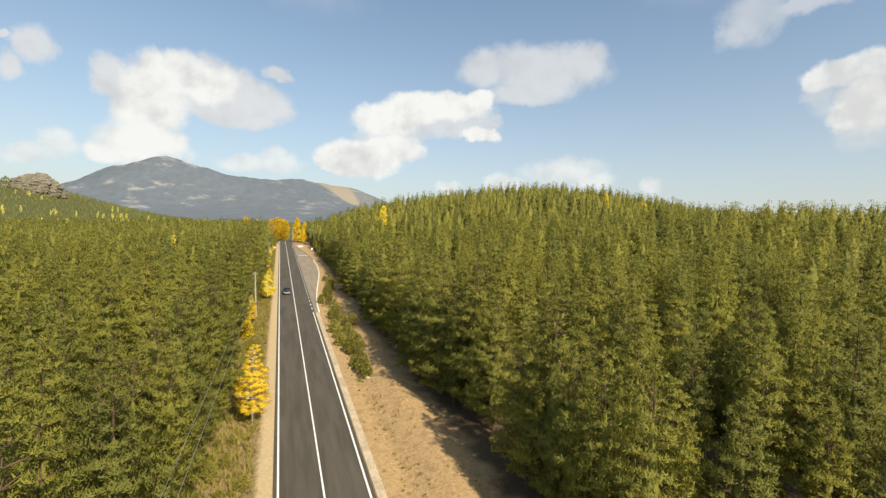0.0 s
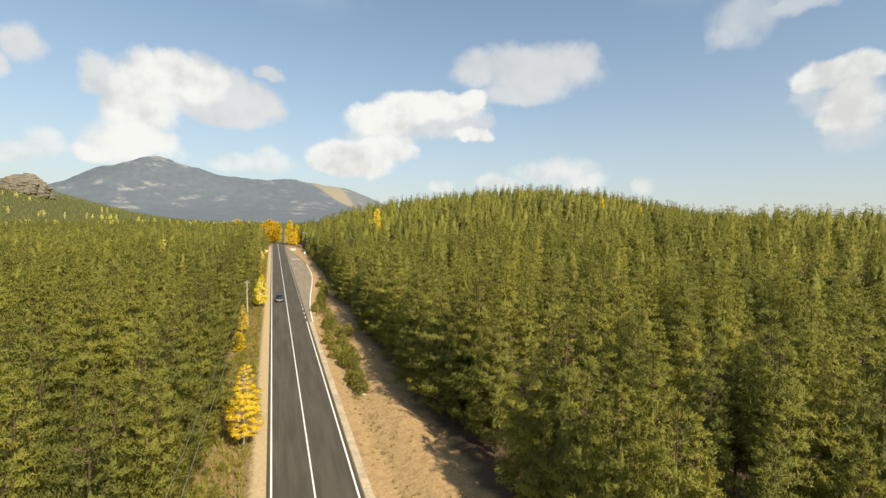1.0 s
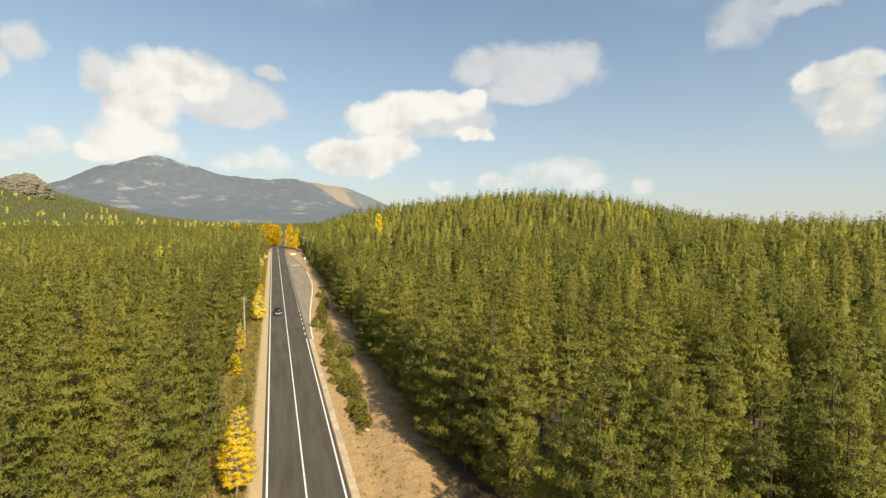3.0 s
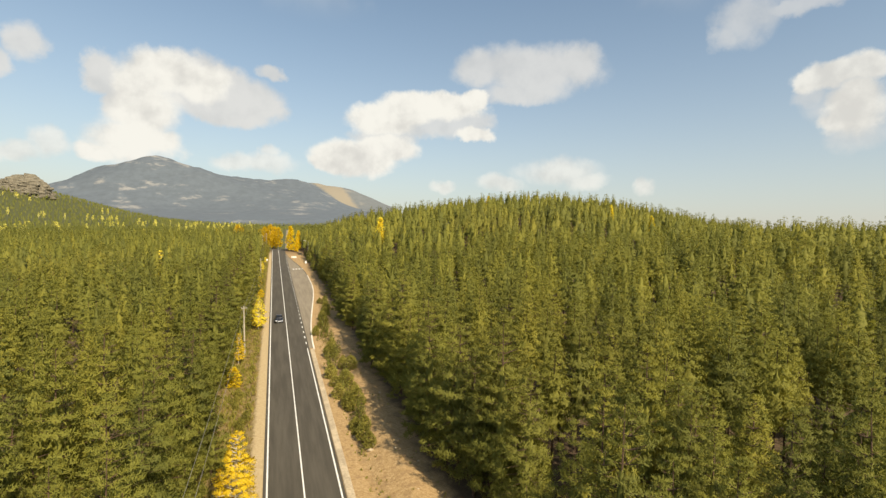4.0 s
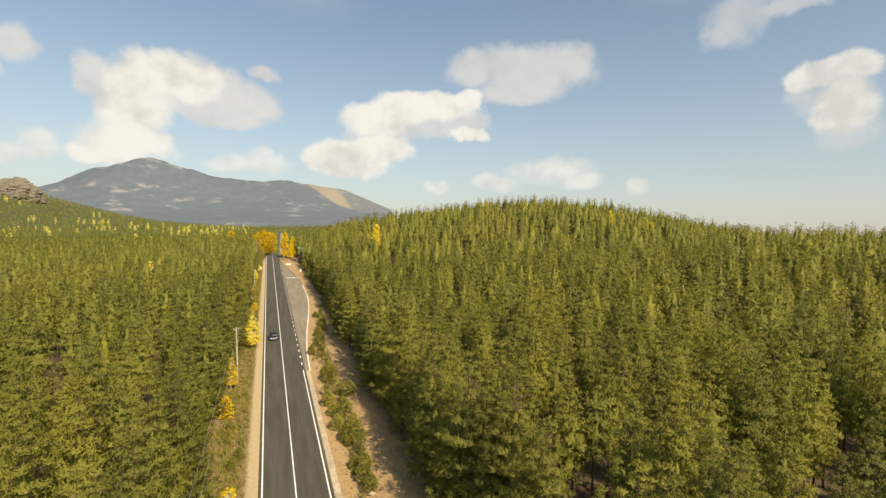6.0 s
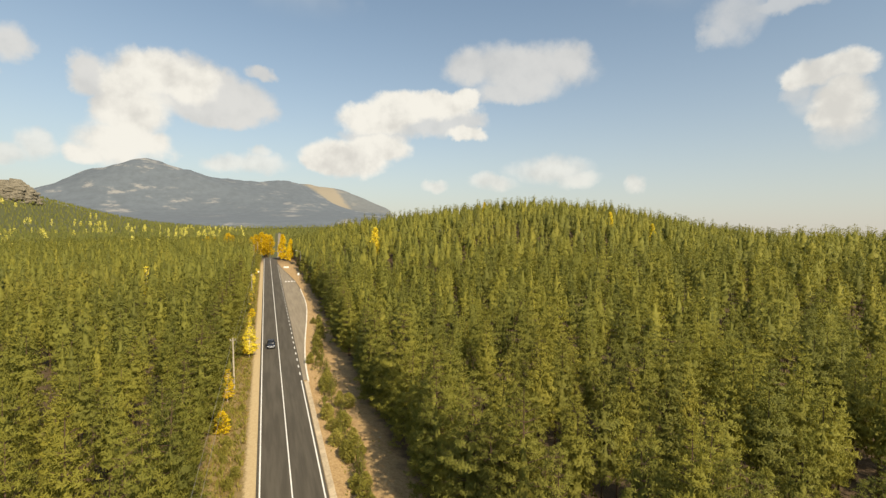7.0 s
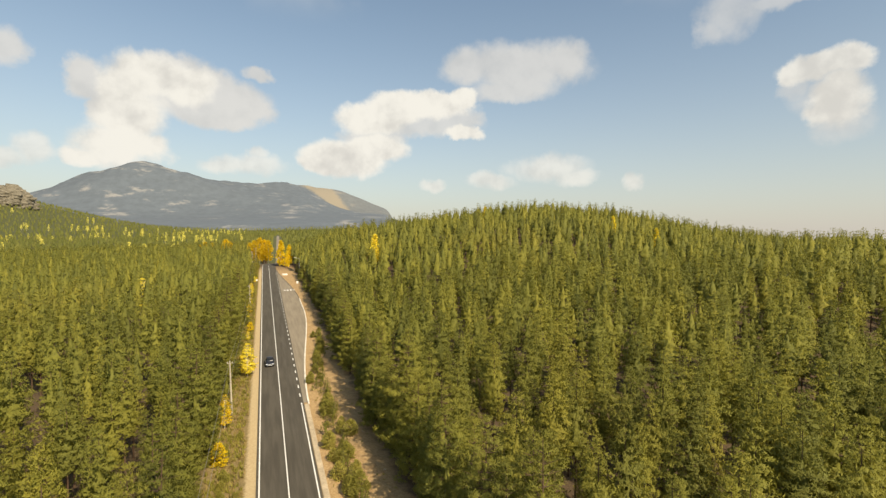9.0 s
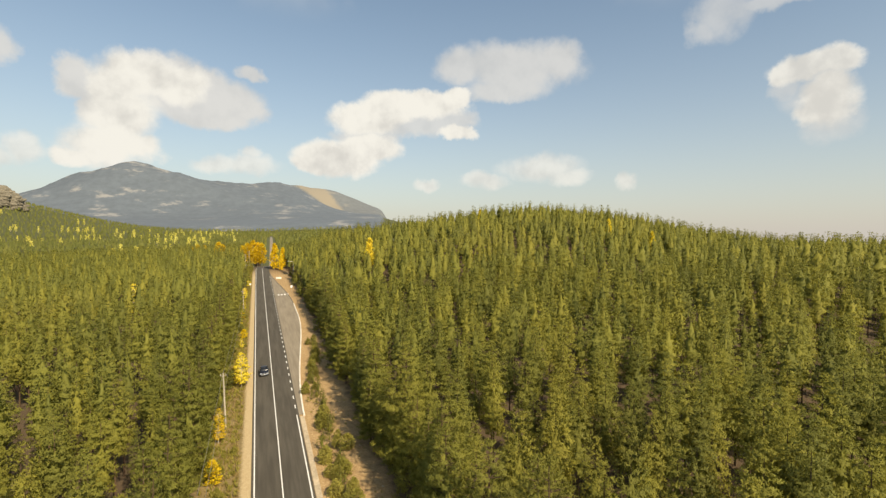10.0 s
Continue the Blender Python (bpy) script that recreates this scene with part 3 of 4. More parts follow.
def pine_form(rng, H, base, R, whorls, arms, reach=0.55, sharp=0.92, droop=0.10, gaps=0.12, rise=0.75):
    """Clump centres, their outward ways, their sizes, and the branches of a pine: whorls of arms that carry
    cushions of needles along their outer part, with side twigs."""
    C, W, S, B = [], [], [], []
    bend = rng.normal(0, 0.012, 2)
    lean = rng.uniform(0, 6.283)
    for k in range(whorls):
        s = min(max((k + rng.uniform(-0.35, 0.35)) / whorls, 0.0), 0.97)
        z = base + (H - base) * s
        r = crown_radius(s, R, sharp) + 0.10
        m = max(4, round(arms * (0.7 + 0.3 * (1 - s))))
        start = rng.uniform(0, 6.28)
        for j in range(m):
            if rng.random() < gaps * (1.6 - 1.5 * s):
                continue
            q = start + 6.283 * j / m + rng.normal(0, 0.3)
            ln = r * rng.uniform(0.66, 1.2) * (1 + 0.16 * math.cos(q - lean))
            up = -droop * (1 - s) + rise * s * s + rng.normal(0, 0.07)
            out = np.array([math.cos(q), math.sin(q), 0.0])
            lat = np.array([-out[1], out[0], 0.0])
            root = np.array([bend[0] * z, bend[1] * z, z])
            tip = root + out * ln + np.array([0, 0, up * ln])
            B.append((root, tip))
            # cushions: one at the tip, others along the arm and on side twigs
            t = max(1, round(ln / reach))
            for i in range(t):
                f = 0.97 if i == 0 else rng.uniform(0.42, 0.9)
                wide = 0.0 if i == 0 else (1 if i % 2 else -1) * rng.uniform(0.25, 0.75) * ln * (1.15 - f)
                C.append(root + (tip - root) * f + lat * wide + np.array([0, 0, 0.12 * ln * f * f + rng.normal(0, 0.06)]))
                W.append(unit(out + lat * wide * 0.5 + np.array([0, 0, 0.15 + 0.6 * s])))
                S.append(rng.uniform(0.78, 1.2) * (0.42 + 0.58 * min(1, 1.9 * (1 - s))))
    for i in range(6):
        C.append(np.array([bend[0] * H, bend[1] * H, H - 0.2 - 0.34 * i])), W.append(np.array([0, 0, 1.0])), S.append(0.28 + 0.06 * i)
    return np.array(C), np.array(W), np.array(S), B


def sticks(rods, sides=4):
    """Tapered rods as one mesh: verts and quads."""
    V, F = [], []
    for p, q, r0, r1 in rods:
        d = unit(q - p)
        a = unit(np.cross(d, np.array([0.31, 0.17, 0.93]) if abs(d[2]) < 0.9 else np.array([1.0, 0.2, 0])))
        b = np.cross(d, a)
        k = len(V)
        for c, r in ((p, r0), (q, r1)):
            V += [c + (a * math.cos(6.2832 * i / sides) + b * math.sin(6.2832 * i / sides)) * r for i in range(sides)]
        F += [(k + i, k + (i + 1) % sides, k + sides + (i + 1) % sides, k + sides + i) for i in range(sides)]
    return np.array(V), np.array(F)


def trunk_rods(H, r, bend=(0, 0), pieces=4):
    return [(np.array([0, 0, H * i / pieces]), np.array([0, 0, H * (i + 1) / pieces]), r * (1 - 0.88 * i / pieces), r * (1 - 0.88 * (i + 1) / pieces)) for i in range(pieces)]


def pine_tree(rng, H, base, R, whorls=17, arms=6, droop=0.10, count=38, gaps=0.14, rise=0.75):
    tree = tagged(new("pine_tree"), "tall olive-green pine with layered needle branches in the forest", "tree", "forest pines")
    k = (H / 14.0) ** 0.5
    C, W, S, B = pine_form(rng, H, base, R, whorls, arms, 0.52 * k, 0.86, droop, gaps, rise)
    v, f, n = joined(needle_pads(rng, C, W, S, count, 0.42 * k, 0.31 * k, 0.076 * k, H * 0.5), crown_heart(rng, H * 0.78, base + 0.6, R, 10, 8, 0.26, 0.25))
    part_mesh("crown", mesh_from("crown", v, f, PINE, smooth=True, normals=n), tree)
    v, f = sticks(trunk_rods(H * 0.97, 0.15 * k) + [(p, p + (q - p) * 0.85, 0.030 * k, 0.010) for p, q in B], 5)
    part_mesh("trunk", mesh_from("trunk", v, f, BARK), tree)
    return tree


def forest_edge_right(y):
    """Nearest x of a trunk on the right of the road."""
    return 15.3 - 1.5 * smooth(y, 36, 70) + 1.6 * smooth(y, 110, 170) - 8.2 * smooth(y, 262, 345) + 0.8 * np.sin(0.19 * y) + 0.6 * np.sin(0.47 * y + 1)


def forest_edge_left(y):
    return -11.0 + 1.4 * smooth(y, 70, 190) + 2.4 * smooth(y, 250, 345) + 0.5 * np.sin(0.23 * y) + 0.4 * np.sin(0.51 * y + 2)


rng = np.random.default_rng(11)
STEP = 4.15


def scatter(x0, x1, y0, y1, step):
    gx, gy = np.meshgrid(np.arange(x0, x1, step), np.arange(y0, y1, step))
    p = np.stack([gx, gy], -1).reshape(-1, 2)
    return p + rng.uniform(-0.42, 0.42, p.shape) * step


# the forest, with a close-set front row along both edges
p = scatter(-330, 330, -46, 470, STEP)
p = p[np.minimum(np.abs(p[:, 0] - forest_edge_right(p[:, 1])), np.abs(p[:, 0] - forest_edge_left(p[:, 1]))) > 2.8]
row_y = np.arange(20, 300, 3.3)
row_y = row_y + rng.uniform(-0.7, 0.7, len(row_y))
front_row = [np.stack([forest_edge_right(row_y) + rng.uniform(0.1, 1.6, len(row_y)), row_y], -1),
             np.stack([forest_edge_left(row_y) - rng.uniform(0.1, 1.6, len(row_y)), row_y], -1)]
p = np.concatenate([p] + front_row)
x, y = p[:, 0], p[:, 1]
mid = road_x(y)
keep = (x > mid + forest_edge_right(y)) | (x < mid + forest_edge_left(y))
# the stretch of forest that the flight overlooks, and a belt round its start
bearing = np.degrees(np.arctan2(x + 2, y + 24))
dist = np.hypot(x + 2, np.maximum(0, np.abs(y - 10) - 10) * np.sign(y - 10))
keep &= ((bearing > -29) & (bearing < 66)) | (dist < 48)
# nothing is seen of the hill's far side
far_side = (x > 60) & (y > 262 + 0.35 * (x - 105) + 45)
keep &= ~far_side & (x < 260) & ~((x > -14) & (x < 4) & (y > 322) & (y < 374))
patchy = np.array([noise.noise(Vector((u * 0.09, v * 0.09, 4.0))) for u, v in p])
keep &= rng.random(len(x)) > 0.07 + 0.22 * smooth(patchy, 0.2, 0.5)
p, dist, bearing = p[keep], dist[keep], bearing[keep]
in_front = (bearing > -34) & (bearing < 66) & (p[:, 1] > 6)
order = np.argsort(np.where(in_front, dist, 1e6))
# the nearest trees, and those along both forest edges, stand singly
rim = np.minimum(np.abs(p[:, 0] - forest_edge_right(p[:, 1])), np.abs(p[:, 0] - forest_edge_left(p[:, 1])))
lining = [k for k in order if in_front[k] and rim[k] < 2.8 and p[k, 1] < 200]
near_ids = list(dict.fromkeys(list(order[:105]) + lining))[:225]
is_near = np.zeros(len(p), bool)
is_near[near_ids] = True

models = [pine_tree(np.random.default_rng(40 + i), 13.6 + 0.6 * (i % 4), 3.8 + 0.8 * (i % 3), 2.0 + 0.2 * (i % 4), 18 + i % 3, 7 - i % 2) for i in range(8)]
edge_models = [pine_tree(np.random.default_rng(60 + i), 12.6 + 0.7 * i, 1.5 + 0.4 * (i % 2), 2.95 + 0.2 * i, 18, 7, 0.20, 38, 0.10) for i in range(4)]
used = set()
for k in near_ids:
    x, y = p[k]
    edge = rim[k] < 3.2
    tree = edge_models[rng.integers(4)] if edge else models[rng.integers(8)]
    s = rng.uniform(0.80, 1.16)
    m = pose(x, y, float(land(x, y)) - 0.1, rng.normal(0, 1.2), rng.normal(0, 1.2), rng.uniform(0, 360)) @ Matrix.Diagonal((s * rng.uniform(0.92, 1.1), s, s, 1))
    if tree.name in used:
        copy_thing(tree, m)
    else:
        used.add(tree.name)
        tree.matrix_basis = m


# younger, shorter pines line both forest edges
young_models = [pine_tree(np.random.default_rng(80 + i), 6.4, 0.5, 1.7, 11, 6, 0.05) for i in range(3)]
young_used = set()
for side_x, y0, y1, gap in ((1, 108.0, 285.0, 8.5), (-1, 40.0, 330.0, 7.4)):
    y = y0
    while y < y1:
        edge = float(forest_edge_right(y)) - 0.6 if side_x > 0 else float(forest_edge_left(y)) + 0.9
        x = edge + rng.uniform(-0.9, 0.9)
        s = rng.uniform(0.62, 1.25)
        tree = young_models[rng.integers(3)]
        m = pose(x, y, float(land(x, y)) - 0.1, 0, 0, rng.uniform(0, 360)) @ Matrix.Diagonal((s * 1.1, s * 1.1, s, 1))
        if tree.name in young_used:
            copy_thing(tree, m)
        else:
            young_used.add(tree.name)
            tree.matrix_basis = m
        y += gap * rng.uniform(0.6, 1.5)


def templates(count, seed, whorls, arms, reach, blade_count, radius, length, width, rings, sides, fill, sharp=0.92, top=13.5, soft=0.0, crown_turn=0.6):
    """Simpler crowns for trees farther off: verts, triangles, normals."""
    out = []
    for i in range(count):
        g = np.random.default_rng(seed + i)
        C, W, S, B = pine_form(g, 14.2, 4.6 + 0.5 * (i % 3), 2.0 + 0.2 * (i % 4), whorls, arms, reach, sharp)
        heart = crown_heart(g, top, 4.8 + 0.5 * (i % 3), 2.0 + 0.2 * (i % 4), rings, sides, fill, 0.24, sharp)
        v, f, n = joined(needle_pads(g, C, W, S, blade_count, radius, length, width, 7.5, 0.35, crown_turn), heart)
        out.append((v, f, unit(n * (1 - soft) + np.array([0, 0, soft]))))
    return out


def planted(name, label, places, models, mat, lo=0.70, hi=1.18, category="forest", sink=0.2):
    V, T, F, N, total = [], [], [], [], 0
    stems = []
    for (x, y), z in zip(places, land(places[:, 0], places[:, 1])):
        v, f, n = models[rng.integers(len(models))]
        a, s = rng.uniform(0, 6.283), rng.uniform(lo, hi)
        wide = s * rng.uniform(0.85, 1.12)
        c, d = math.cos(a), math.sin(a)
        w = np.stack([(v[:, 0] * c - v[:, 1] * d) * wide + x, (v[:, 0] * d + v[:, 1] * c) * wide + y, v[:, 2] * s + z - sink], -1)
        N.append(np.stack([n[:, 0] * c - n[:, 1] * d, n[:, 0] * d + n[:, 1] * c, n[:, 2]], -1))
        V.append(w), T.append(np.full(len(w), rng.random())), F.append(f + total)
        total += len(w)
        stems.append((x, y, z, s))
    ob = new(name, mesh_from(name, np.concatenate(V), np.concatenate(F), mat, smooth=True, tint=np.concatenate(T), normals=np.concatenate(N)))
    return tagged(ob, label, category, kind="stuff"), stems


def stems_mesh(name, label, stems):
    """Bare stems under the crowns of a forest, three-sided and tapered."""
    st = np.array(stems)
    a = np.array([0.3, 2.394, 4.489])
    ring = np.stack([np.cos(a), np.sin(a), 0 * a], -1)
    low = np.stack([st[:, 0], st[:, 1], st[:, 2] - 0.3], -1)[:, None] + ring[None] * 0.15
    top = np.stack([st[:, 0], st[:, 1], st[:, 2] + 12.5 * st[:, 3]], -1)[:, None] + ring[None] * 0.03
    v = np.concatenate([low, top], 1).reshape(-1, 3)
    f = np.array([(i, (i + 1) % 3, 3 + (i + 1) % 3, 3 + i) for i in range(3)])
    f = (f[None] + 6 * np.arange(len(st))[:, None, None]).reshape(-1, 4)
    return tagged(new(name, mesh_from(name, v, f, BARK)), label, "forest", kind="stuff")


rest = p[~is_near]
rest_d = dist[~is_near]
close_models = templates(8, 400, 18, 7, 0.56, 16, 0.40, 0.32, 0.12, 10, 8, 0.34, 0.84, 10.8, 0.0, 0.55)
mid_models = templates(8, 100, 15, 6, 0.72, 8, 0.44, 0.40, 0.19, 10, 8, 0.52, 0.82, 12.0, 0.12, 0.66)
far_models = templates(8, 200, 11, 5, 1.3, 3, 0.45, 0.50, 0.32, 7, 7, 0.68, 0.80, 12.8, 0.26, 0.72)
side = rest[:, 0] > 0
all_stems = []
for right, tag in ((True, "on the rising ground of the wooded hill"), (False, "on the flat ground beside the road")):
    t = side == right
    for name, lo, hi, made in (("close_pine_forest", 0, 80, close_models), ("pine_forest", 80, 160, mid_models), ("distant_pine_forest", 160, 9999, far_models)):
        sel = t & (rest_d >= lo) & (rest_d < hi)
        all_stems += planted(name, "dense olive-green " + ("distant " if lo > 100 else "") + "pines " + tag, rest[sel], made, PINE, *((0.74, 1.16) if lo > 100 else (0.68, 1.18)))[1]
stems_mesh("pine_stems", "thin brown pine stems standing in the forest shade", all_stems)

# woods of the valley and the ridge, out to the mountain's foot
q = np.concatenate([scatter(-420, 120, 470, 800, 7.0), scatter(-900, 260, 800, 1500, 12.0), scatter(-1200, 500, 1500, 1750, 16.0)])
b = np.degrees(np.arctan2(q[:, 0] + 2, q[:, 1]))
keep = (b > -28) & (b < 10) & ((np.abs(q[:, 0] - road_x(q[:, 1])) > 5.2) | (q[:, 1] > 800))
keep &= (np.abs(q[:, 0] + 500) > 56) | (np.abs(q[:, 1] - 1222) > 24) | (rng.random(len(q)) < 0.4)
q = q[keep]
tiny_models = templates(4, 300, 4, 3, 3.0, 1, 0.9, 1.5, 1.0, 3, 5, 0.9, 0.7, 13.5, 0.4)
planted("valley_woods", "distant pine woods across the valley floor, their green dulled for haze", q, tiny_models, HAZED_PINE, 0.50, 0.80)


# ---- yellow birches, bushes, scrub ----
def leafy_form(rng, H, base, R, count):
    """Leaf clumps of a small broad-leaved tree: an uneven egg on a stem."""
    C, W, B = [], [], []
    lumps = [(rng.uniform(0, 6.28), rng.uniform(0.1, 0.9), rng.uniform(0.3, 0.55)) for _ in range(7)]
    while len(C) < count:
        s, a = rng.uniform(0, 1), rng.uniform(0, 6.283)
        wide = R * math.sin(math.pi * min(1, 0.12 + 0.86 * s) ** 0.8) ** 0.75
        gap = 1 - sum(0.5 for la, ls, lr in lumps if abs((a - la + 3.14) % 6.28 - 3.14) < lr and abs(s - ls) < 0.10)
        r = wide * max(0.25, gap) * rng.uniform(0.35, 1.05) ** 0.6
        z = base + (H - base) * s
        C.append(np.array([math.cos(a) * r, math.sin(a) * r, z]))
        W.append(unit(np.array([math.cos(a), math.sin(a), 0.2 + 0.8 * s])))
    for k in range(9):
        a, s = rng.uniform(0, 6.28), rng.uniform(0.05, 0.8)
        p0 = np.array([0, 0, base + (H - base) * s])
        B.append((p0, p0 + np.array([math.cos(a) * R * 0.7, math.sin(a) * R * 0.7, R * 0.9])))
    return np.array(C), np.array(W), B


def leafy_tree(name, label, group, seed, H, base, R, count, size, leaves, bark, fan=5, stem=0.07):
    g = np.random.default_rng(seed)
    tree = tagged(new(name), label, "bush" if "bush" in name else "tree", group)
    C, W, B = leafy_form(g, H, base, R, count)
    v, f = blades(g, C, W, fan, size, size * 0.6, size * 0.7, 0.8)
    part_mesh("crown", mesh_from("crown", v, f, leaves), tree)
    v, f = sticks(trunk_rods(H * 0.92, stem) + [(p, q, stem * 0.4, stem * 0.12) for p, q in B], 5)
    part_mesh("trunk", mesh_from("trunk", v, f, bark), tree)
    return tree


def branchy_birch(seed, H, base, R, whorls, count, size, leaves, label, group):
    """A slim birch: rising branches with loose sprays of leaves, and a pale stem showing through."""
    g = np.random.default_rng(seed)
    tree = tagged(new("birch_tree"), label, "tree", group)
    C, W, S, B = pine_form(g, H, base, R, whorls, 7, R * 0.26, 0.85, -0.25, 0.16, 0.9)
    v, f, n = needle_pads(g, C, W, S, count, R * 0.17, size, size * 0.62, H * 0.45, 0.5)
    part_mesh("crown", mesh_from("crown", v, f, leaves, smooth=True, normals=n), tree)
    v, f = sticks(trunk_rods(H * 0.96, H * 0.012) + [(p, q, H * 0.004, H * 0.0015) for p, q in B], 6)
    part_mesh("trunk", mesh_from("trunk", v, f, BIRCH_BARK), tree)
    return tree


def stand(thing, x, y, turn=0.0, s=1.0, first=False, sx=None, sink=0.05):
    m = pose(x, y, float(land(x, y)) - sink, 0, 0, turn) @ Matrix.Diagonal((sx or s, sx or s, s, 1))
    if first:
        thing.matrix_basis = m
        return thing
    return copy_thing(thing, m)


BIRCH_LABEL = "slim birch with bright yellow autumn leaves beside the road"
birch = branchy_birch(1, 7.6, 0.8, 2.0, 24, 60, 0.125, BIRCH, BIRCH_LABEL, "roadside birches")
stand(birch, -5.9, 52.5, 20, 1.05, True)
birch_b = branchy_birch(2, 6.8, 0.8, 2.0, 17, 28, 0.20, YELLOW_BIRCH, BIRCH_LABEL, "roadside birches")
stand(birch_b, -5.9, 122.5, 0, 1.0, True)
stand(birch_b, -6.3, 128.5, 80, 0.8)
for x, y, s in ((-8.5, 98.5, 0.66), (-8.9, 101.0, 0.5)):
    stand(birch, x, y, 77 * s, s)
stand(birch_b, -41.0, 205.0, 40, 1.6)
tall = leafy_tree("birch_tree", "tall yellow birch at the bend of the road", "birches at the bend", 3, 15.0, 2.0, 3.0, 420, 0.8, BIRCH, BIRCH_BARK, 5, 0.13)
stand(tall, -8.5, 360, 0, 1.0, True)
for x, y, s in ((-5.2, 362, 1.12), (-2.4, 364, 1.05), (0.2, 361, 1.0), (-11.5, 366, 0.9), (-25, 352, 1.05), (-22.5, 349, 0.95), (-44, 425, 1.0), (-40, 430, 0.95), (-48.5, 428, 0.9)):
    stand(tall, x, y, x * 31, s)
orange = leafy_tree("birch_tree", "tall orange-yellow birch by the lay-by", "birches at the bend", 4, 14.5, 0.6, 2.3, 420, 0.8, ORANGE, BIRCH_BARK, 5, 0.13)
stand(orange, 6.6, 318, 0, 1.0, True)
stand(orange, 9.8, 309, 50, 0.55), stand(orange, 11.5, 322, 90, 0.8)
hill_birch = leafy_tree("birch_tree", "yellow birch standing out among hillside pines", "birches in the pines", 5, 15.5, 5.0, 1.9, 260, 0.8, YELLOW_BIRCH, BIRCH_BARK, 5, 0.12)
stand(hill_birch, 41.0, 219.5, 0, 1.06, True, 0.95)
for x, y, s in ((137, 188, 0.86), (138.5, 165, 0.86), (103, 244, 0.84)):
    stand(hill_birch, x, y, x * 7, s, sx=s * 0.75)

shrub = leafy_tree("autumn_bush", "orange-brown autumn bush on the grassy verge", "autumn bushes", 6, 2.8, 0.1, 1.0, 220, 0.26, ORANGE, BARK, 4, 0.03)
stand(shrub, -8.4, 86.5, 0, 1.1, True)
for i in range(10):
    y = 150 + i * 13.0 + rng.uniform(-3, 3)
    stand(shrub if i % 2 else birch_b, -6.9 + rng.uniform(-1.0, 0.8), y, rng.uniform(0, 360), rng.uniform(0.6, 1.15) * (1.0 if i % 2 else 0.6))

bush = leafy_tree("green_bush", "olive-green bush on the sandy verge", "verge bushes", 7, 2.4, 0.05, 1.0, 420, 0.20, SCRUB, BARK, 4, 0.03)
young = pine_tree(np.random.default_rng(77), 3.4, 0.15, 1.0, 8, 6, 0.0, 14)
tagged(young, "young olive-green pine on the sandy verge", "tree", "young verge pines")
stand(bush, 7.0, 64, 0, 0.8, True), stand(young, 7.6, 68, 0, 0.8, True)
y = 61.0
while y < 152:
    middle = 6.5 + 0.5 * float(smooth(y, 70, 100)) + 3.6 * float(smooth(y, 112, 150))
    for row in range(2 if 66 < y < 140 else 1):
        x = middle + 0.9 * row + rng.normal(0, 0.5)
        t = rng.uniform(0.45, 1.25) * (1.0 if y > 70 else 0.75)
        stand(bush if rng.random() < 0.5 else young, x, y + rng.uniform(-0.4, 0.4), rng.uniform(0, 360), t, sx=t * rng.uniform(0.9, 1.3))
    y += rng.uniform(0.9, 2.1)
for i in range(64):
    y = rng.uniform(24, 240) if i % 2 else rng.uniform(24, 90)
    s = rng.uniform(0.3, 0.8)
    stand(bush, rng.uniform(-9.6, -5.9), y, rng.uniform(0, 360), s)

# birches scattered over the far slope
slope_birch = leafy_tree("distant_birch", "small pale yellow birch among the pines of the far slope", "far slope birches", 8, 13, 3.0, 1.7, 60, 1.2, PALE_BIRCH, BIRCH_BARK, 3, 0.12)
first = True
for i in range(62):
    y = rng.uniform(470, 1190)
    x = -2 - y * math.tan(radians(rng.uniform(2.0, 25.5)))
    for j in range(rng.integers(1, 5)):
        s = rng.uniform(0.7, 1.15)
        stand(slope_birch, x + rng.normal(0, 11), y + rng.normal(0, 14), rng.uniform(0, 360), s * 1.1, first, sx=s * rng.uniform(0.8, 1.15))
        first = False


def tufts(name, label, places, mat, fan, length, width, category="grass"):
    g = np.random.default_rng(9)
    C = np.stack([places[:, 0], places[:, 1], land(places[:, 0], places[:, 1]) + 0.02], -1)
    v, f = blades(g, C, np.tile(np.array([0, 0, 0.8]), (len(C), 1)), fan, length, width, 0.12, 0.35, 0.5)
    t = np.repeat(g.random(len(C)), fan * 3)
    return tagged(new(name, mesh_from(name, v, f, mat, tint=t)), label, category, kind="stuff")


g = np.random.default_rng(21)
left = np.stack([g.uniform(-9.8, -5.2, 6500), g.uniform(15, 330, 6500) ** 1.0], -1)
tufts("dry_grass", "dry straw-coloured grass and weeds on the verge", left, STRAW, 5, 0.45, 0.10)
weeds = np.stack([g.uniform(-9.8, -5.4, 3200), g.uniform(15, 330, 3200)], -1)
tufts("verge_weeds", "low olive weeds on the verge", weeds, SCRUB, 7, 0.62, 0.15, "weeds")
sparse = np.stack([np.concatenate([g.normal(6.7, 0.6, 260), g.uniform(7.5, 14, 80)]), g.uniform(25, 110, 340)], -1)
tufts("sand_weeds", "sparse weeds on the dug sand beside the road", sparse, SCRUB, 5, 0.26, 0.09, "weeds")


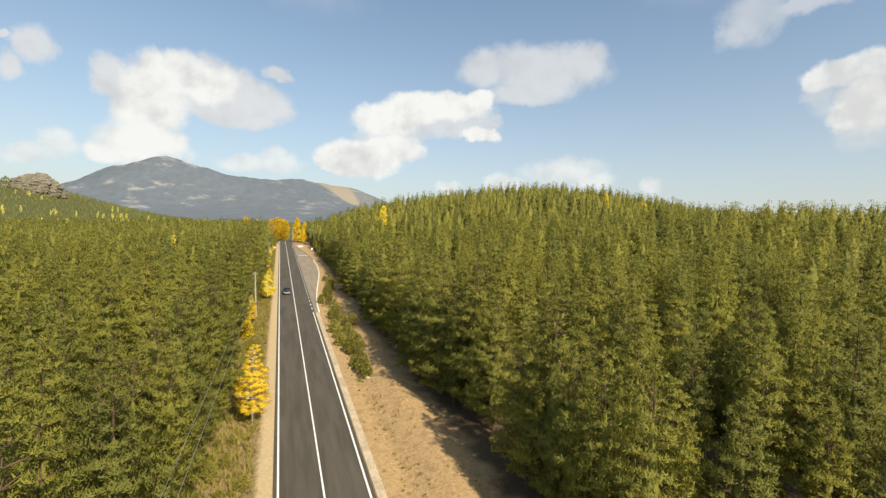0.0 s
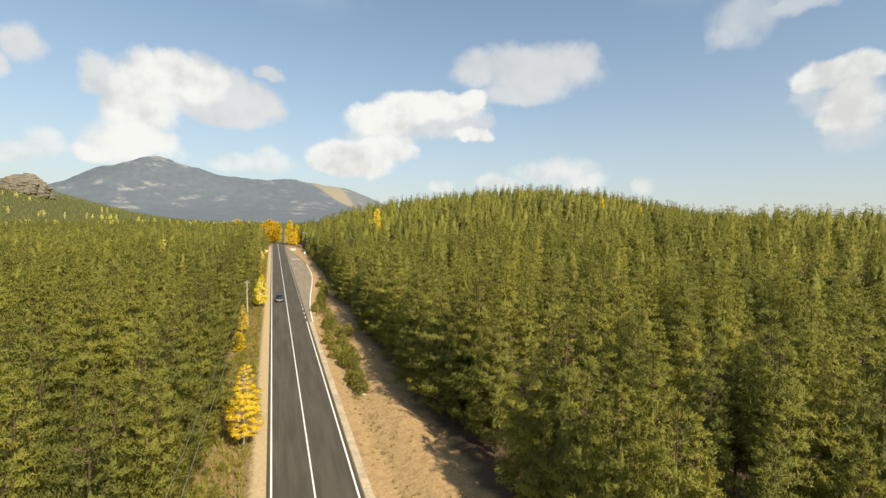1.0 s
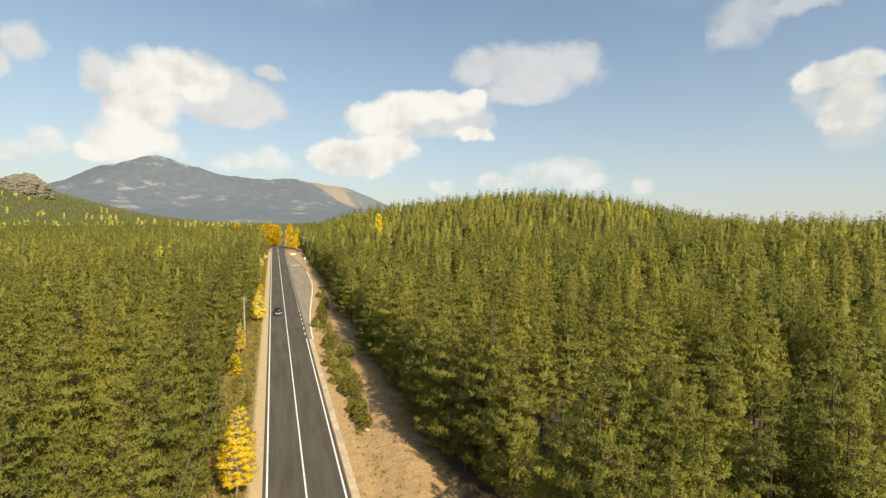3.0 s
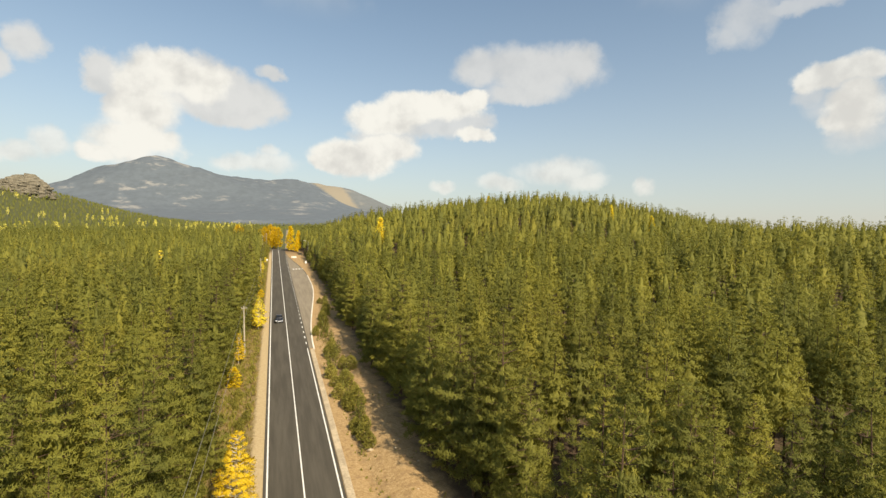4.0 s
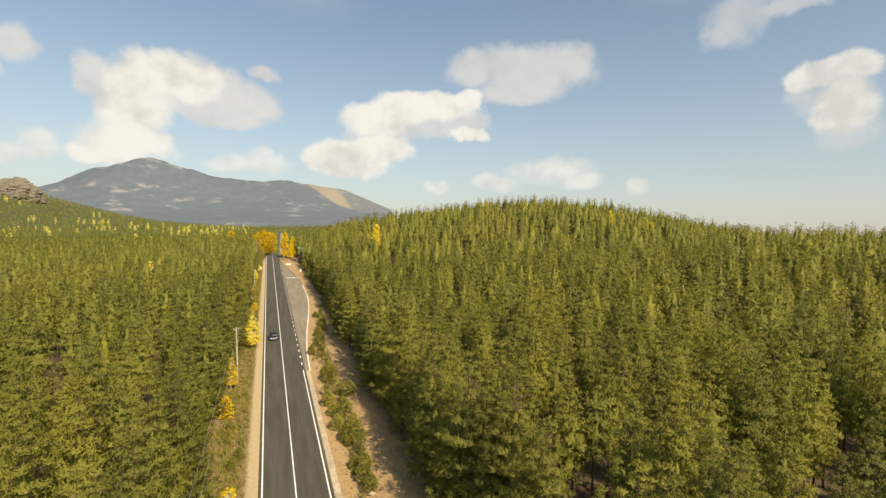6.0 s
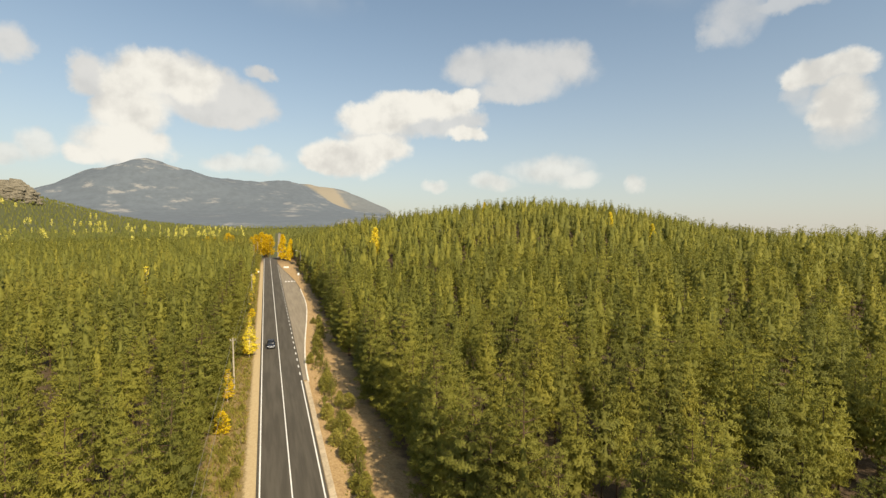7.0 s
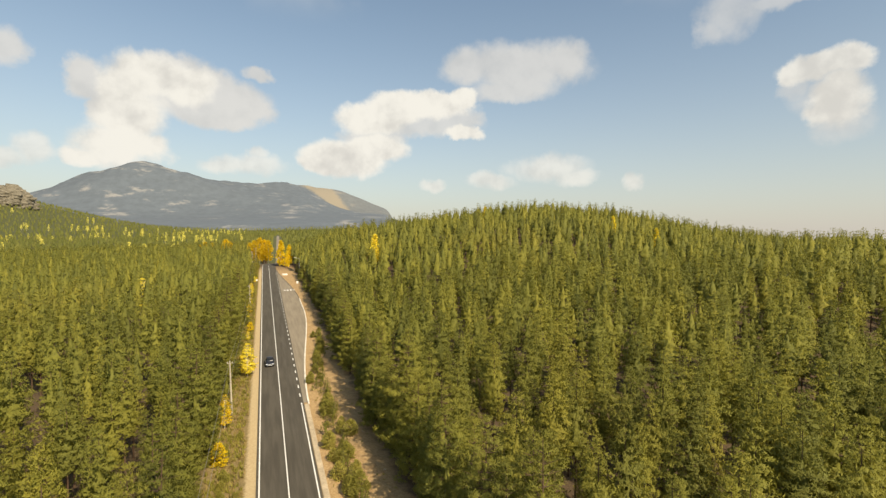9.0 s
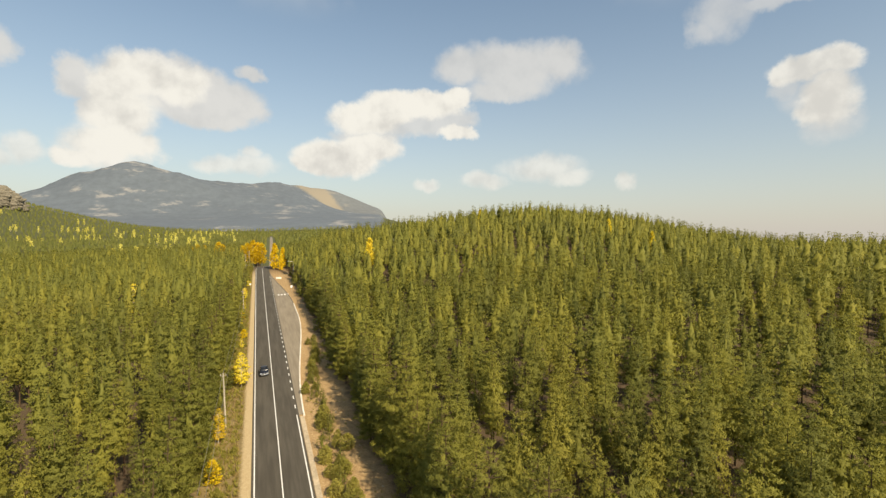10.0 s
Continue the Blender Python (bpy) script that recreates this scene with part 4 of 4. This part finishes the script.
# ---- power line, signs, lamp, blocks ----
def utility_pole(x, y, H, lean=0.0):
    pole = tagged(new("utility_pole"), "weathered wooden utility pole with a crossarm on the verge", "utility pole", "roadside poles")
    bm = bmesh.new()
    rod(bm, (0, 0, -0.3), (0, 0, H), 0.17, 0.11, 10)
    part("post", bm, POLE_WOOD, pole)
    bm = bmesh.new()
    box(bm, 0, 0, H - 0.45, 0.9, 0.08, 0.08, 0.015)
    part("crossarm", bm, POLE_WOOD, pole)
    for dx in (-0.38, 0.38):
        bm = bmesh.new()
        rod(bm, (dx, 0, H - 0.40), (dx, 0, H - 0.22), 0.05, 0.05, 8)
        rod(bm, (dx, 0, H - 0.24), (dx, 0, H - 0.17), 0.075, 0.04, 8)
        part("insulator", bm, plain("porcelain", (0.55, 0.52, 0.48), 0.3), pole)
    pole.matrix_basis = pose(x, y, float(land(x, y)), 0, lean, 0)
    return pole


POLES = ((-8.6, 2.0, 9.2), (-7.75, 103.7, 9.1), (-6.9, 190.0, 9.0), (-8.8, 322.0, 9.0))
for x, y, H in POLES:
    utility_pole(x, y, H, -2.0)
utility_pole(-7.1, 327.0, 10.5)


def cable(p, q, sag):
    cu = bpy.data.curves.new("power_cable", "CURVE")
    cu.dimensions, cu.bevel_depth, cu.bevel_resolution = "3D", 0.015, 1
    sp = cu.splines.new("POLY")
    sp.points.add(32)
    for i in range(33):
        f = i / 32
        c = Vector(p).lerp(Vector(q), f)
        sp.points[i].co = (c.x, c.y, c.z - sag * 4 * f * (1 - f), 1)
    cu.materials.append(CABLE)
    return tagged(new("power_cable", cu), "thin grey power cable sagging between utility poles", "cable", "power cables")


for (xa, ya, ha), (xb, yb, hb) in zip(POLES, POLES[1:]):
    for dx in (-0.38, 0.38):
        cable((xa + dx, ya, float(land(xa, ya)) + ha - 0.17), (xb + dx, yb, float(land(xb, yb)) + hb - 0.17), 1.3 if yb - ya < 110 else 2.0)


def road_sign(x, y, label, face):
    sign = tagged(new("road_sign"), label, "road sign", "road signs")
    bm = bmesh.new()
    rod(bm, (0, 0, -0.2), (0, 0, 2.9), 0.035, 0.035, 8)
    part("post", bm, STEEL, sign)
    bm = bmesh.new()
    if face == "round":
        rod(bm, (0, -0.05, 2.5), (0, -0.07, 2.5), 0.40, 0.40, 24)
    else:
        box(bm, 0, -0.06, 2.4, 0.75, 0.03, 1.0, 0.01)
    part("sign_face", bm, plain("sign_white", (0.80, 0.80, 0.78), 0.4, vary=0.05), sign)
    sign.matrix_basis = pose(x, y, float(land(x, y)))
    return sign


road_sign(-5.6, 246.5, "round white road sign on a steel post", "round")
road_sign(10.6, 232.0, "white rectangular road sign beside the lay-by", "board")


def concrete_block(x, y):
    bm = bmesh.new()
    box(bm, 0, 0, 0.35, 2.6, 0.7, 0.8, 0.06)
    ob = part("concrete_block", bm, plain("limewash", (0.72, 0.70, 0.66), 0.8, grain=5), None)
    ob.matrix_basis = pose(x, y, float(land(x, y)), 0, 0, 8)
    tagged(ob, "whitewashed concrete block at the end of the lay-by", "barrier")


concrete_block(7.2, 276)


def street_lamp(x, y, H=9.5):
    lamp = tagged(new("street_lamp"), "grey steel street lamp with a long arm", "street lamp")
    bm = bmesh.new()
    rod(bm, (0, 0, -0.2), (0, 0, H), 0.09, 0.055, 10)
    part("pole", bm, STEEL, lamp)
    bm = bmesh.new()
    rod(bm, (0, 0, H - 0.1), (-1.8, 0, H + 0.35), 0.04, 0.035, 8)
    part("arm", bm, STEEL, lamp)
    bm = bmesh.new()
    box(bm, -2.1, 0, H + 0.38, 0.8, 0.3, 0.16, 0.05)
    part("lamp_head", bm, plain("lamp_shell", (0.66, 0.66, 0.64), 0.5), lamp)
    lamp.matrix_basis = pose(x, y, float(land(x, y)))


street_lamp(13.4, 262)


# ---- the oncoming car ----
def car(x, y):
    paint_m = plain("dark_blue_paint", (0.010, 0.011, 0.018), 0.42, grain=3, vary=0.1, coat=0.15)
    glass = plain("car_glass", (0.012, 0.014, 0.017), 0.22, vary=0.05)
    chrome = plain("chrome", (0.72, 0.72, 0.72), 0.25, 0.9, vary=0.05)
    lens = plain("lamp_lens", (0.52, 0.56, 0.61), 0.15, vary=0.05)
    rubber = plain("rubber", (0.02, 0.02, 0.02), 0.85)
    thing = tagged(new("car"), "dark blue saloon car with a pale chrome front on the road", "car")

    def hull(name, rows, mat, label="", parent=None):
        # rows: y, half width below, half width above, z below, z above
        bm = bmesh.new()
        rings = []
        for yy, wb, wt, zb, zt in rows:
            e = 0.08 * (zt - zb)
            ring = [(-wb, zb), (-wb * 1.0, zb + (zt - zb) * 0.55), (-wt, zt - e), (-wt * 0.9, zt), (wt * 0.9, zt), (wt, zt - e), (wb, zb + (zt - zb) * 0.55), (wb, zb)]
            rings.append([bm.verts.new((px, yy, pz)) for px, pz in ring])
        for a, b in zip(rings, rings[1:]):
            for k in range(8):
                bm.faces.new((a[k], b[k], b[(k + 1) % 8], a[(k + 1) % 8]))
        bm.faces.new(rings[0]), bm.faces.new(rings[-1][::-1])
        bmesh.ops.recalc_face_normals(bm, faces=bm.faces)
        for f in bm.faces:
            f.smooth = True
        return part(name, bm, mat, parent or thing, label)

    body = hull("body", [(-2.22, 0.66, 0.62, 0.32, 0.62), (-2.10, 0.84, 0.78, 0.26, 0.76), (-1.5, 0.89, 0.82, 0.24, 0.90), (-0.9, 0.90, 0.83, 0.24, 0.97),
                         (0.2, 0.90, 0.84, 0.24, 0.99), (1.4, 0.90, 0.83, 0.24, 1.0), (2.0, 0.86, 0.78, 0.30, 0.97), (2.2, 0.74, 0.68, 0.38, 0.86)], paint_m)
    hull("cabin", [(-1.0, 0.74, 0.72, 0.93, 1.0), (-0.35, 0.78, 0.64, 0.93, 1.40), (0.1, 0.78, 0.62, 0.93, 1.46), (0.85, 0.78, 0.62, 0.93, 1.44), (1.65, 0.74, 0.66, 0.93, 1.04)], glass, "dark window glass")
    hull("roof", [(-0.30, 0.60, 0.58, 1.40, 1.455), (0.1, 0.62, 0.60, 1.44, 1.485), (0.85, 0.62, 0.60, 1.42, 1.465), (1.05, 0.60, 0.58, 1.36, 1.42)], paint_m)
    for sx in (-1, 1):
        bm = bmesh.new()
        box(bm, sx * 0.62, -2.13, 0.66, 0.40, 0.16, 0.16, 0.04)
        part("headlight", bm, lens, body, "clear headlight")
        bm = bmesh.new()
        box(bm, sx * 0.98, -0.55, 1.0, 0.18, 0.10, 0.13, 0.03)
        part("wing_mirror", bm, paint_m, body)
        bm = bmesh.new()
        box(bm, sx * 0.62, 2.12, 0.76, 0.34, 0.14, 0.14, 0.03)
        part("tail_light", bm, plain("tail_lens", (0.35, 0.01, 0.01), 0.2), body, "red tail light")
        for yy in (-1.36, 1.32):
            bm = bmesh.new()
            rod(bm, (sx * 0.72, yy, 0.32), (sx * 0.91, yy, 0.32), 0.32, 0.32, 20)
            wheel = part("wheel", bm, rubber, thing)
            bm = bmesh.new()
            rod(bm, (sx * 0.90, yy, 0.32), (sx * 0.925, yy, 0.32), 0.21, 0.19, 14)
            part("rim", bm, chrome, wheel, "chrome wheel rim")
    bm = bmesh.new()
    box(bm, 0, -2.20, 0.60, 0.86, 0.10, 0.16, 0.03)
    part("grille", bm, chrome, body, "chrome grille")
    bm = bmesh.new()
    box(bm, 0, -2.20, 0.40, 1.36, 0.12, 0.12, 0.04)
    part("bumper", bm, chrome, body, "pale bumper bar")
    bm = bmesh.new()
    box(bm, 0, -2.27, 0.48, 0.52, 0.02, 0.11, 0.003)
    part("number_plate", bm, lens, body, "blank pale plate")
    thing.matrix_basis = pose(x, y, float(slope(x, y)) + 0.032, math.degrees(math.atan(SLOPE_Y)), -math.degrees(math.atan(SLOPE_X)), 0)


car(-1.55, 128.5)


# ---- the rock outcrop on the ridge ----
def rock_outcrop():
    g = np.random.default_rng(31)
    crag = tagged(new("rock_outcrop"), "layered tan granite outcrop crowning the wooded ridge", "rock outcrop")
    # the dome of bedded rock: courses that step inwards, each with its own worn edge
    U, K = 96, 44
    V, F = [], []
    for k in range(K + 1):
        f = k / K
        course = math.floor(f * 11) / 11
        step = course + (f - course) * 0.35
        r = max(0.0, 1 - step ** 2.3) ** 0.55 if k < K else 0.02
        for j in range(U):
            a = 6.2832 * j / U
            c = Vector((math.cos(a) * 2.2, math.sin(a) * 2.2, course * 6))
            q = r * (1 + 0.22 * noise.noise(c) + 0.16 * noise.noise(c * 3.1)) + 0.02 * noise.noise(Vector((j * 0.7, k * 0.9, 0)))
            V.append((math.cos(a) * 47 * q, math.sin(a) * 26 * q, 50 * f * (1 + 0.12 * noise.noise(Vector((math.cos(a) * 1.5, math.sin(a) * 1.5, 4)))) - 14))
    for k in range(K):
        for j in range(U):
            i = (j + 1) % U
            F.append((k * U + j, k * U + i, (k + 1) * U + i, (k + 1) * U + j))
    part_mesh("crag_face", mesh_from("crag_face", np.array(V), np.array(F), GRANITE), crag)
    for i in range(110):
        bm = bmesh.new()
        low = i % 4 == 0
        t = g.uniform(-1, 1)
        w = max(0.0, 1 - abs(t) ** 2.4) ** 0.55
        f = g.uniform(0, 1)
        cx, cy = t * 46 + g.normal(0, 2), -24 * max(0.0, 1 - f ** 2) ** 0.5 * w + g.normal(0, 1.5)
        cz = f * 38 * w - 10
        if low:
            # the lower shoulder beside the dome
            cx, cy, cz = g.uniform(-105, -30), g.uniform(-22, 4), g.uniform(-12, 12)
        sx, sy, sz = g.uniform(7, 17), g.uniform(7, 14), g.uniform(3.0, 6.5)
        made = bmesh.ops.create_icosphere(bm, subdivisions=2, radius=0.5)
        turn = Matrix.Rotation(g.uniform(-0.5, 0.5), 4, "Z") @ Matrix.Rotation(g.normal(0, 0.08), 4, "Y")
        for v in made["verts"]:
            c = v.co
            q = Vector([math.copysign(abs(2 * k) ** 0.4, k) / 2 for k in c])
            q = q + 0.17 * noise.noise_vector(c * 3.0 + Vector((i * 3.1, 0, 0)))
            v.co = turn @ Vector((q.x * sx, q.y * sy, q.z * sz)) + Vector((cx, cy, cz))
        part("boulder", bm, GRANITE, crag)
    crag.matrix_basis = pose(-480, 1222, float(land(-480, 1222)), 0, 0, 20)


rock_outcrop()


# ---- stones on the dug sand ----
def stone(x, y, size, seed):
    g = np.random.default_rng(seed)
    bm = bmesh.new()
    made = bmesh.ops.create_icosphere(bm, subdivisions=2, radius=0.5)
    for v in made["verts"]:
        v.co = Vector((v.co.x * 1.3, v.co.y, v.co.z * 0.7)) * (1 + 0.35 * noise.noise(v.co * 2.5 + Vector((seed, 0, 0)))) * size
    ob = part("stone", bm, CONCRETE, None)
    ob.matrix_basis = pose(x, y, float(ground_height(np.array(x), np.array(y))) + 0.08 * size, 0, 0, g.uniform(0, 360))
    tagged(ob, "pale rough stone lying on the dug sand", "stone", "verge stones")


g = np.random.default_rng(51)
stone(7.4, 60.8, 0.55, 1), stone(7.9, 61.6, 0.4, 2)
for i in range(14):
    stone(float(g.uniform(7.2, 12.0)), float(g.uniform(34, 108)), float(g.uniform(0.15, 0.34)), 3 + i)
